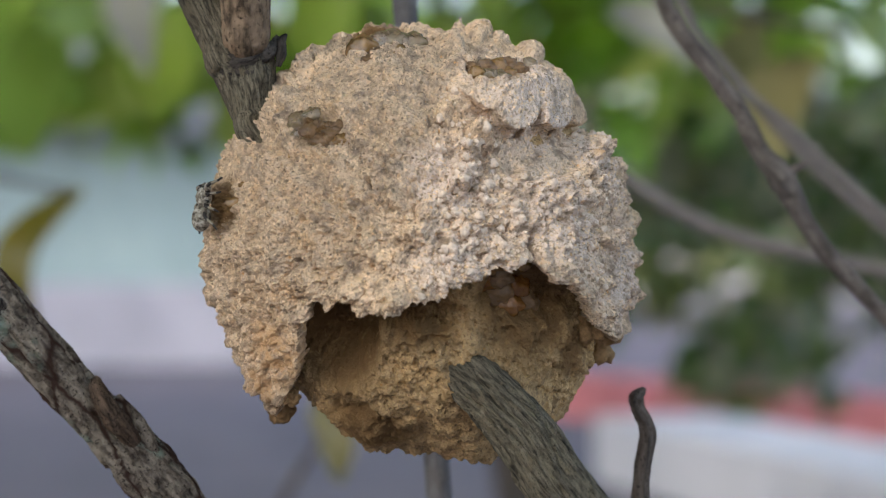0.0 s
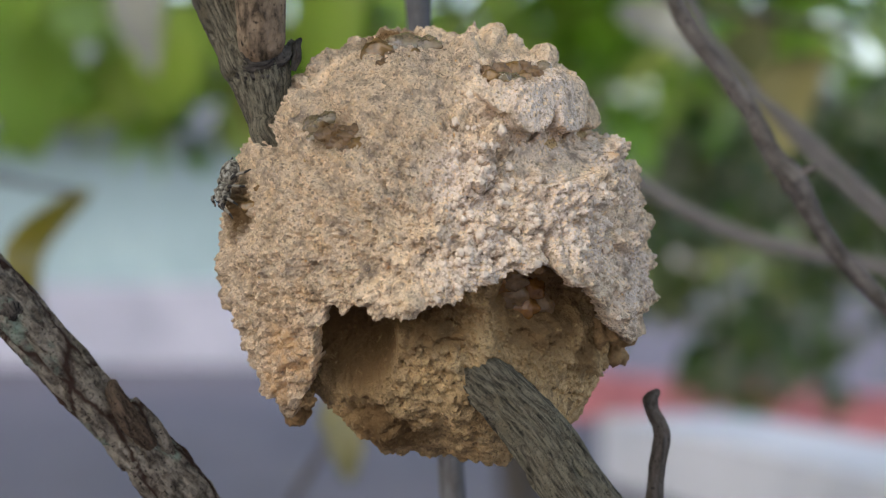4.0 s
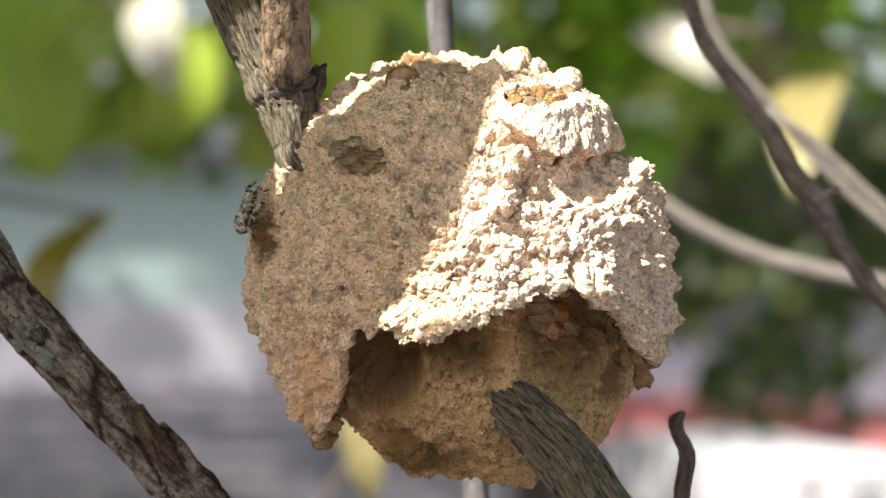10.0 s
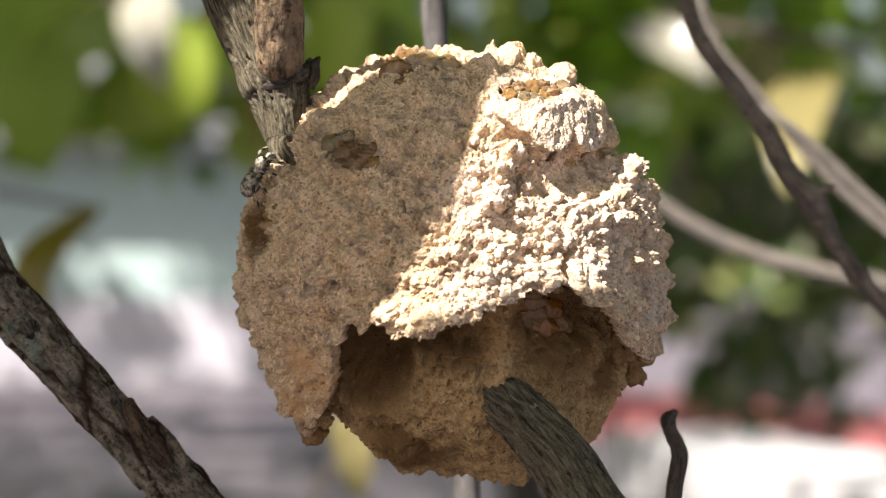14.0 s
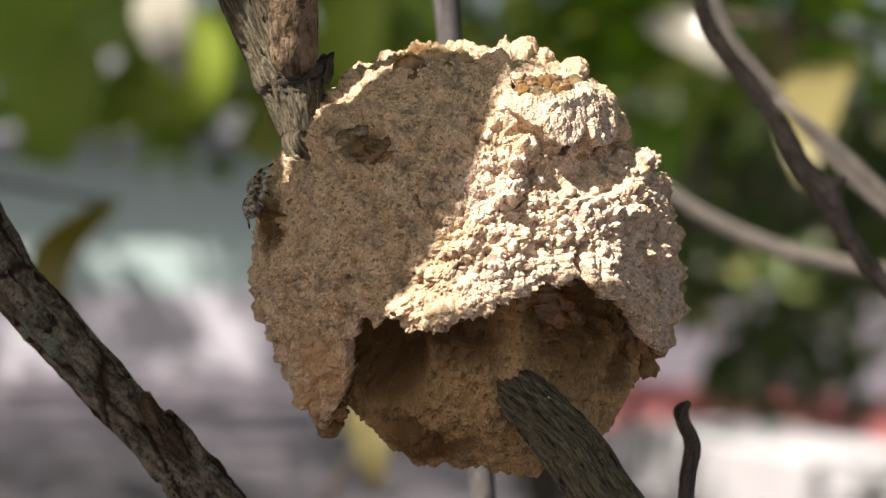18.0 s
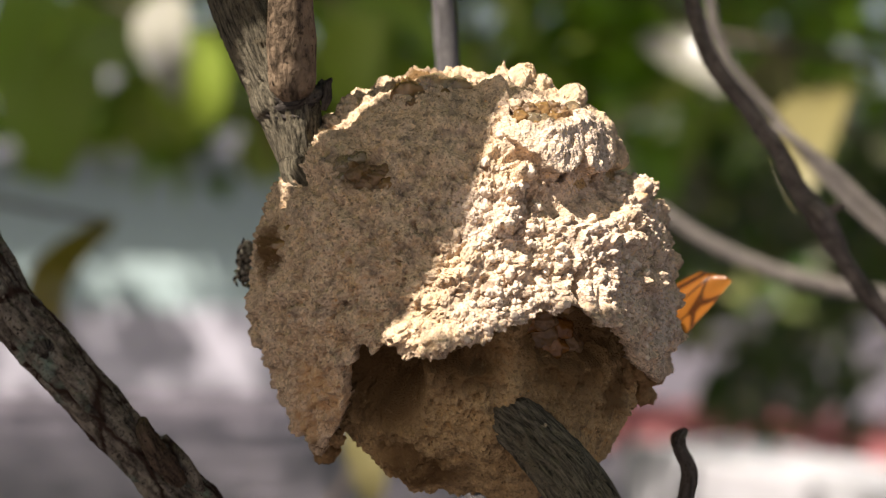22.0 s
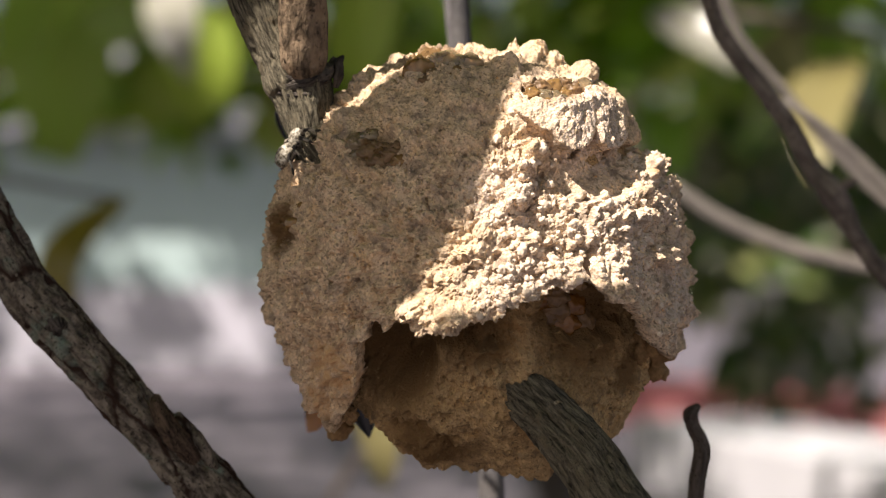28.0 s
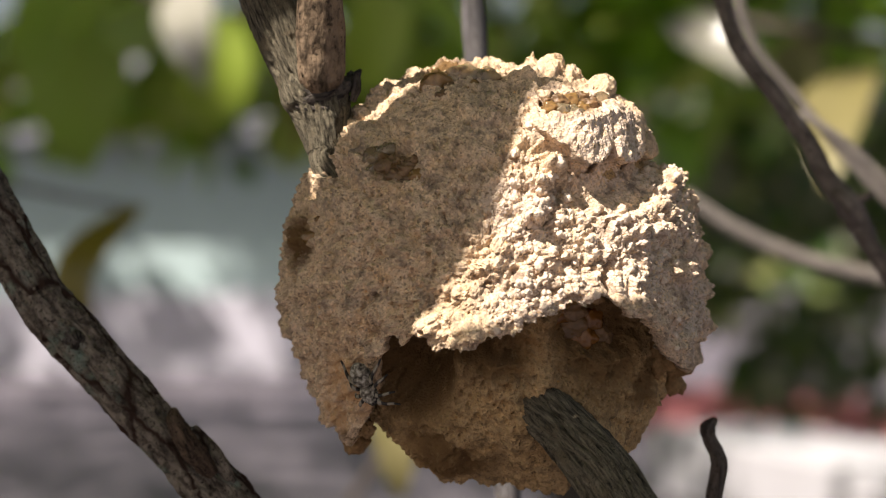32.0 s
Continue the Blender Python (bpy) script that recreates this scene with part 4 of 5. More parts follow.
def shrub(name, label, foot, limbs, boxes, count, size, mat, seed, gaps=()):
    foot = (foot[0], foot[1] * DEEP, foot[2])
    limbs = [((x, y * DEEP, z), r) for (x, y, z), r in limbs]
    boxes = [((x, y * DEEP, z), (h[0], h[1] * DEEP, h[2])) for (x, y, z), h in boxes]
    root = tagged(new(name), label, "tree")
    root.location = foot
    o = Vector(foot)
    fork = Vector(limbs[0][0]) - o
    for i, (top, r) in enumerate(limbs):
        t = Vector(top) - o
        if i == 0:
            pts = [(0, 0, -0.05, r * 1.4), (*(t * 0.4 + Vector((0.02, 0, 0))), r * 1.1), (*t, r * 0.9)]
        else:
            pts = [(*fork, r * 1.1), (*(fork.lerp(t, 0.5) + Vector((0.04, 0.03, 0.05))), r * 0.8), (*t, r * 0.4)]
        part("trunk" if i == 0 else "limb", limb_mesh("limb", pts, BARK_FAR, seg=16, per=6, seed=seed + i), root)
    part("crown", crown_mesh("crown", [((Vector(c) - o), h) for c, h in boxes], count, size, mat, seed, [(Vector(g) - o, r) for g, r in gaps]), root, "loose crown of many leaves")["kind"] = "stuff"
    return root


shrub("broadleaf_tree", "broad-leaved green tree with loose crown", (0.26, 3.7, 0), [((0.06, 3.7, 1.8), 0.05), ((-0.7, 3.4, 2.3), 0.03), ((0.5, 3.5, 2.3), 0.03), ((-0.2, 3.6, 2.4), 0.03)],
      [((-0.75, 3.2, 1.86), (0.42, 0.3, 0.16)), ((-0.2, 3.4, 1.9), (0.35, 0.3, 0.2)), ((0.3, 3.5, 1.95), (0.4, 0.3, 0.26)), ((-0.4, 3.5, 2.35), (1.0, 0.5, 0.35)), ((0.6, 3.8, 2.3), (0.9, 0.5, 0.4))], 1150, 0.16, FRESH, 51)
shrub("dense_shrub", "dense dark green shrub behind the nest", (0.2, 5.5, 0), [((0.3, 5.4, 1.5), 0.04), ((1.1, 5.3, 1.7), 0.025), ((1.7, 5.4, 2.2), 0.025), ((0.8, 5.3, 2.0), 0.025)],
      [((0.75, 5.0, 1.62), (0.35, 0.3, 0.45)), ((1.2, 5.2, 1.72), (0.5, 0.4, 0.5)), ((1.75, 5.3, 1.6), (0.5, 0.4, 0.5)), ((0.95, 4.9, 1.15), (0.3, 0.3, 0.16)), ((1.05, 5.6, 2.45), (0.45, 0.5, 0.4)), ((1.9, 5.0, 1.25), (0.4, 0.3, 0.14))], 1500, 0.14, DARK, 52)
shrub("far_trees", "row of far green trees", (4, 34, 0), [((3, 34, 5), 0.2), ((8, 35, 6), 0.2), ((-3, 36, 6), 0.2)],
      [((x, 34 + (x % 3), 3.6 + 0.7 * math.sin(x)), (2.2, 1.5, 2.2)) for x in range(-14, 22, 3)] + [((x, 33.6, 1.1), (2.0, 1.0, 1.1)) for x in range(-14, 22, 3)], 3800, 0.9, DARK, 53)
# unseen tree, added so its crown keeps most of the sun off what lies behind the nest
shrub("unseen_shade_tree", "unseen leafy tree added to shade what lies behind the nest", (-4.4, 3.2, 0), [((-4.2, 3.2, 3.2), 0.16), ((-2.5, 3.0, 4.2), 0.08), ((-3.4, 4.6, 4.4), 0.08), ((-1.0, 4.2, 4.3), 0.07), ((-4.8, 2.0, 4.4), 0.08)],
      [((x, y, 4.1 + 0.25 * math.sin(3 * x + y)), (1.35, 1.0, 0.5)) for x in (-5.4, -4.1, -2.8, -1.5, -0.2, 1.1) for y in (-0.9, 0.2, 1.3, 2.6, 3.9, 5.2)] + [((x, 2.75, 4.4), (0.8, 0.4, 0.3)) for x in (-2.6, -1.5, -0.4)] + [((-1.45, 0.12, 3.9), (0.5, 0.25, 0.3))], 21000, 0.3, GREEN, 54,
      [(CENTRE, 0.4), (spot(-192, 150, 0.88), -0.05), (spot(136, 138, 0.61), -0.08), (spot(224, 84, 0.55), -0.06)])
# second unseen tree, added to shade house and yard; gaps leave the white wall sunlit
shrub("unseen_yard_tree", "unseen tall tree added to shade the house and far yard", (-8.6, 10, 0), [((-8.0, 10, 4.4), 0.18), ((-5, 9, 5.6), 0.09), ((-6, 11.5, 5.7), 0.09), ((-1.5, 10, 5.6), 0.08), ((2.5, 10, 5.6), 0.06)],
      [((x, y, 5.7 + 0.3 * math.sin(2 * x + y)), (1.2, 0.9, 0.5)) for x in (-8, -6.2, -4.4, -2.6, -0.8, 1.0, 2.8, 4.6) for y in (6.6, 8.2, 9.8, 11.4, 13.0)] +
      [((x, y, 6.6), (1.3, 0.9, 0.5)) for x in (-14.5, -13, -10.5, -8, -5.5, -3) for y in (14.8, 18.0)], 9000, 0.4, GREEN, 55,
      [((2.0, 14.0, 0.4), 0.6), ((2.5, 11.0, 0.4), 0.6)])
# unseen leaves added overhead: their shade falls over half of the nest and over the branches beside it
SHADE = CENTRE + SUN * 0.12
ACROSS = Vector((0, 0, 1)).cross(SUN).normalized()
ALONG = SUN.cross(ACROSS)


def overhang():
    root = tagged(new("unseen_shade_twig"), "unseen leafy twig added to shade the nest and branches", "twig")
    root.location = SHADE
    fork = ACROSS * -0.012 - ALONG * 0.05 + SUN * 0.012
    part("stalk", limb_mesh("stalk", [(*(fork + (SUN * 0.6 - ALONG * 0.8) * k), 0.0012 + 0.01 * k) for k in (0, 0.03, 0.07, 0.12)], BARK_FAR, seg=12, per=6), root)
    for (x0, y0), (x1, y1), w, lift in (((9.8, 11.5), (-3.2, -36), 18.5, 0), ((20.0, -35), (32.4, 5), 20, 6), ((-11, -4), (-20, -46), 28, -5), ((-24, -6), (-38, -44), 25, -8), ((-5, 20), (-20, -12), 14, 4), ((16, 50), (-24, 50), 19, 10)):
        a, b = (ACROSS * x + ALONG * y + SUN * lift for x, y in ((x0, y0), (x1, y1)))
        a, b = a * 0.001, b * 0.001
        part("leaf", leaf_mesh("leaf", a, b, SUN, w * 0.001, GREEN, 0.03, 0.05, {18.5: 1.6, 20: 0.45}.get(w, 0.8)), root)
        part("leaf_stalk", limb_mesh("leaf_stalk", [(*b, 0.0005), (*(b.lerp(fork, 0.5) + SUN * 0.002), 0.0006), (*fork, 0.0007)], BARK_FAR, seg=8, per=5), root)


overhang()

# ---- cloud that drifts off the sun ----
CLOUD, cnt, cb = material("cloud", 1.0, 0.0)
cb.inputs["Base Color"].default_value = (0.9, 0.9, 0.9, 1)
cl = cnt.nodes.new("ShaderNodeVectorMath")
cl.operation = "LENGTH"
cnt.links.new(coords(cnt), cl.inputs[0])
cm = node(cnt, "ShaderNodeMapRange", **{"From Min": 80.0, "From Max": 122.0, "To Min": 0.03})
cnt.links.new(cl.outputs["Value"], cm.inputs["Value"])
cx, ct = cnt.nodes.new("ShaderNodeMixShader"), cnt.nodes.new("ShaderNodeBsdfTransparent")
cnt.links.new(cm.outputs[0], cx.inputs[0])
cnt.links.new(cb.outputs[0], cx.inputs[1])
cnt.links.new(ct.outputs[0], cx.inputs[2])
cnt.links.new(cx.outputs[0], cnt.nodes["Material Output"].inputs[0])


def build_cloud():
    n = 72
    g = np.linspace(-125, 125, n)
    X, Y = np.meshgrid(g, g, indexing="ij")
    p = np.stack([X.ravel(), Y.ravel(), X.ravel() * 0], 1)
    V = p + np.stack([p[:, 0] * 0, p[:, 0] * 0, 8 * fbm(p / 40, 3, 80)], 1)
    r, c = np.meshgrid(np.arange(n - 1), np.arange(n - 1), indexing="ij")
    a = r * n + c
    q = np.stack([a, a + n, a + n + 1, a + 1], -1).reshape(-1, 4)
    ob = new("cloud", mesh_of("cloud", V, q, CLOUD))
    return tagged(ob, "soft white cloud drifting off the sun", "cloud", kind="structure")


cloud = build_cloud()

# ---- insects ----
MM = 0.001
BLACK = material("black_cuticle", 0.28, 0.6)[0]
BLACK.node_tree.nodes["Principled BSDF"].inputs["Base Color"].default_value = (0.012, 0.012, 0.014, 1)
relief(BLACK.node_tree, BLACK.node_tree.nodes["Principled BSDF"], noisy(BLACK.node_tree, coords(BLACK.node_tree), 2500, 3), 0.00008, 0.5)
ORANGE = plain("orange_cuticle", (0.72, 0.27, 0.015), 0.35, 0.5, 0.15, 900)
RUST = plain("rust_leg", (0.09, 0.028, 0.014), 0.4, 0.5, 0.3, 900)
EYE_M = material("dark_eye", 0.12, 0.8)[0]
EYE_M.node_tree.nodes["Principled BSDF"].inputs["Base Color"].default_value = (0.02, 0.012, 0.01, 1)
WING = amber("amber_wing", (0.55, 0.2, 0.03), 0.25, 0.0)


def wing_material():
    nt = WING.node_tree
    b, out = nt.nodes["Principled BSDF"], nt.nodes["Material Output"]
    v = coords(nt, (1, 0.25, 1))
    vein = nt.nodes.new("ShaderNodeTexVoronoi")
    vein.feature, vein.inputs["Scale"].default_value = "DISTANCE_TO_EDGE", 550
    nt.links.new(v, vein.inputs["Vector"])
    col = blend(nt, grey(nt, vein.outputs["Distance"], 0.02, 0.07), (0.12, 0.032, 0.01), (0.55, 0.19, 0.03))
    nt.links.new(col, b.inputs["Base Color"])
    tl, tp = nt.nodes.new("ShaderNodeBsdfTranslucent"), nt.nodes.new("ShaderNodeBsdfTransparent")
    tp.inputs[0].default_value = (1.0, 0.86, 0.68, 1)
    nt.links.new(col, tl.inputs[0])
    m1, m2 = nt.nodes.new("ShaderNodeMixShader"), nt.nodes.new("ShaderNodeMixShader")
    m1.inputs[0].default_value, m2.inputs[0].default_value = 0.45, 0.28
    nt.links.new(b.outputs[0], m1.inputs[1])
    nt.links.new(tl.outputs[0], m1.inputs[2])
    nt.links.new(m1.outputs[0], m2.inputs[1])
    nt.links.new(tp.outputs[0], m2.inputs[2])
    nt.links.new(m2.outputs[0], out.inputs[0])


wing_material()


def lathe(name, prof, mat, seg=40, squash=1.0, arc=None):
    """Rings round the x axis: prof rows (x, radius, drop) in mm."""
    x, r, dz = (np.array(c, dtype=float) for c in zip(*prof))
    u = np.linspace(0, len(x) - 1, (len(x) - 1) * 5 + 1)
    i = np.clip(u.astype(int), 0, len(x) - 2)
    f = u - i
    def sp(c):
        m = np.gradient(c)
        return (2 * f ** 3 - 3 * f ** 2 + 1) * c[i] + (f ** 3 - 2 * f ** 2 + f) * m[i] + (3 * f ** 2 - 2 * f ** 3) * c[i + 1] + (f ** 3 - f ** 2) * m[i + 1]
    x, r, dz = sp(x), np.maximum(sp(r), 0.01), sp(dz)
    th = np.linspace(0, 2 * math.pi, seg, endpoint=False) if arc is None else np.radians(np.linspace(*arc, seg))
    V = np.stack([np.repeat(x[:, None], seg, 1), r[:, None] * np.cos(th), dz[:, None] + squash * r[:, None] * np.sin(th)], -1).reshape(-1, 3) * MM
    n = len(x)
    k, c = np.meshgrid(np.arange(n - 1), np.arange(seg if arc is None else seg - 1), indexing="ij")
    a, b = k * seg + c, k * seg + (c + 1) % seg
    return mesh_of(name, V, np.stack([a, b, b + seg, a + seg], -1).reshape(-1, 4), mat)


def ball(name, c, r, mat, sub=3):
    bm = bmesh.new()
    bmesh.ops.create_icosphere(bm, subdivisions=sub, radius=1)
    for v in bm.verts:
        v.co = Vector([c[i] + v.co[i] * r[i] for i in range(3)]) * MM
    return from_bm(name, bm, mat)


def tube(name, pts, mat, seg=12, per=6, rough=0.03):
    return limb_mesh(name, [(x * MM, y * MM, z * MM, r * MM) for x, y, z, r in pts], mat, seg=seg, per=per, rough=rough, grain=0.02, seed=2)


def wing_mesh(name, ln, chord, side, mat):
    u, v = np.meshgrid(np.linspace(0, 1, 18), np.linspace(0, 1, 7), indexing="ij")
    w = chord * (0.18 + 0.82 * np.sin(np.pi * np.clip(u * 0.86 + 0.06, 0, 1)) ** 0.75) * np.where(u > 0.93, np.sqrt(np.clip(1 - ((u - 0.93) / 0.075) ** 2, 0, 1)) * 0.98 + 0.02, 1)
    y = side * u * ln
    x = 0.3 * chord * np.sin(u * 1.6) - v * w
    z = 0.25 * np.sin(v * 9) * 0.35 + 0.5 * np.sin(u * 2.5)
    top = np.stack([x, y, z], -1).reshape(-1, 3) * MM
    r, c = np.meshgrid(np.arange(17), np.arange(6), indexing="ij")
    a = (r * 7 + c).ravel()
    q = np.stack([a, a + 7, a + 8, a + 1], 1)
    return mesh_of(name, top, q, mat)


def build_wasp():
    w = tagged(new("potter_wasp"), "large black potter wasp with orange band and amber wings", "wasp")
    part("thorax", lathe("thorax", [(-4.4, 0.5, -0.4), (-3.6, 1.8, -0.2), (-2.0, 2.6, 0), (0.2, 2.9, 0.1), (2.4, 2.7, 0), (3.8, 1.9, -0.2), (4.4, 0.8, -0.3)], BLACK, 40, 0.98), w)
    for s in (-1, 1):
        part("shoulder_patch", ball("shoulder_patch", (2.2, s * 1.55, 1.55), (1.3, 0.9, 0.9), ORANGE), w, "yellow-orange shoulder patch")
    part("back_patch", ball("back_patch", (-2.6, 0, 1.75), (0.7, 1.5, 0.75), ORANGE), w, "yellow-orange mark on the back")
    head = part("head", ball("head", (5.6, 0, -0.4), (1.35, 2.35, 2.1), BLACK, 4), w)
    part("face", ball("face", (6.3, 0, -0.9), (0.75, 1.0, 1.2), ORANGE), head, "yellow-orange face plate")
    for s in (-1, 1):
        part("eye", ball("eye", (5.8, s * 1.75, -0.1), (0.95, 0.8, 1.6), EYE_M), head, "glossy dark eye")
        part("antenna", tube("antenna", [(6.6, s * 0.6, 0.5, 0.22), (7.8, s * 1.3, 1.6, 0.2), (9.6, s * 2.3, 2.0, 0.24), (11.2, s * 3.0, 1.4, 0.26), (12.2, s * 3.3, 0.4, 0.2), (12.3, s * 3.3, -0.5, 0.1)], BLACK), head)
        part("mandible", tube("mandible", [(6.6, s * 0.9, -2.0, 0.3), (7.2, s * 0.5, -2.8, 0.22), (7.4, s * 0.05, -3.3, 0.08)], BLACK, 10), head)
    gaster = part("gaster", lathe("gaster", [(0.2, 0.4, 0), (-0.3, 0.6, 0.1), (-0.8, 0.9, 0.1), (-1.4, 1.4, 0.05), (-2.2, 2.3, 0), (-3.8, 3.05, -0.1), (-6.3, 3.4, -0.15), (-8.8, 3.3, -0.1), (-11.5, 2.85, 0), (-13.7, 2.05, 0.1), (-15.5, 1.15, 0.2), (-16.9, 0.35, 0.3), (-17.4, 0.05, 0.3)], BLACK, 48), w, "glossy black waist and abdomen")
    part("band", lathe("band", [(-4.4, 3.0, -0.13), (-4.5, 3.29, -0.13), (-5.3, 3.45, -0.15), (-6.1, 3.53, -0.15), (-6.9, 3.51, -0.13), (-7.0, 3.2, -0.12)], ORANGE, 48, 1.0, (-5, 185)), gaster, "orange band")
    for x, r in ((-10.4, 3.02), (-12.4, 2.52), (-14.3, 1.72)):
        part("segment_edge", lathe("segment_edge", [(x + 0.25, r * 0.99, 0.05), (x, r * 1.045, 0.05), (x - 0.2, r * 0.94, 0.05)], BLACK, 40), gaster)
    wings = []
    for s in (-1, 1):
        f = part("forewing", wing_mesh("forewing", 21, 5.4, s, WING), w, "amber forewing")
        f.location = (1.2 * MM, s * 2.1 * MM, 2.2 * MM)
        part("hindwing", wing_mesh("hindwing", 14, 3.8, s, WING), f, "amber hindwing", pose(-2.6 * MM, 0, -0.25 * MM, 0, 0, s * 8))
        wings.append(f)
        for x0, dx, ln in ((2.4, 3.4, 1.0), (0.0, -0.6, 1.05), (-2.0, -4.6, 1.3)):
            part("leg", tube("leg", [(x0, s * 1.4, -2.0, 0.5), (x0 + dx * 0.25, s * 2.6 * ln, -2.0, 0.42), (x0 + dx * 0.55, s * 3.9 * ln, -1.4, 0.45), (x0 + dx * 0.8, s * 4.5 * ln, -3.4, 0.3), (x0 + dx, s * 4.9 * ln, -5.8 * ln, 0.24), (x0 + dx * 1.2, s * 5.5 * ln, -6.9 * ln, 0.14), (x0 + dx * 1.35, s * 6.1 * ln, -7.5 * ln, 0.1)], RUST if dx > 0 else BLACK, 10), w)
    return w, gaster, wings


SPIDER_FUR, snt, sb = material("spider_fur", 0.8, 0.2)
sv = coords(snt)
nt_col = ramp(snt, noisy(snt, sv, 2600, 4), (0.38, (0.05, 0.04, 0.03)), (0.5, (0.22, 0.19, 0.14)), (0.64, (0.5, 0.46, 0.37)))
snt.links.new(nt_col, sb.inputs["Base Color"])
relief(snt, sb, noisy(snt, sv, 6000, 2), 0.0001, 1.0)
SPIDER_LEG, lnt, lb = material("banded_leg", 0.7, 0.25)
bands = lnt.nodes.new("ShaderNodeTexWave")
bands.inputs["Scale"].default_value, bands.inputs["Distortion"].default_value = 420, 1.5
bands.bands_direction = "Y"
lnt.links.new(coords(lnt), bands.inputs["Vector"])
lnt.links.new(ramp(lnt, bands.outputs["Fac"], (0.35, (0.03, 0.025, 0.02)), (0.6, (0.27, 0.23, 0.17))), lb.inputs["Base Color"])


def build_spider():
    s = tagged(new("jumping_spider"), "small mottled grey-brown jumping spider with banded legs on the nest", "spider")
    head = part("head", ball("head", (0.75, 0, 0.75), (0.95, 0.85, 0.72), SPIDER_FUR, 4), s)
    part("abdomen", ball("abdomen", (-1.15, 0, 0.8), (1.25, 0.95, 0.85), SPIDER_FUR, 4), s, "oval mottled abdomen")
    for y, r in ((0.2, 0.2), (0.55, 0.13)):
        for k in (-1, 1):
            part("eye", ball("eye", (1.6 - abs(y) * 0.25, k * y, 0.9), (r, r, r), EYE_M), head)
    for k in (-1, 1):
        part("palp", tube("palp", [(1.3, k * 0.35, 0.4, 0.16), (1.9, k * 0.45, 0.5, 0.17), (2.15, k * 0.35, 0.1, 0.15)], SPIDER_FUR, 8), head)
        for x0, x1, x2 in ((1.1, 1.8, 2.4), (0.8, 0.9, 1.1), (0.4, -0.3, -0.7), (0.0, -1.3, -2.3)):
            part("leg", tube("leg", [(x0, k * 0.5, 0.5, 0.17), ((x0 + x1) / 2, k * 1.05, 1.0, 0.19), (x1, k * 1.5, 0.85, 0.15), ((x1 + x2) / 2, k * 1.95, 0.35, 0.12), (x2, k * 2.35, 0.02, 0.07)], SPIDER_LEG, 8, 4), s)
    return s


wasp, gaster, wings = build_wasp()
spider = build_spider()

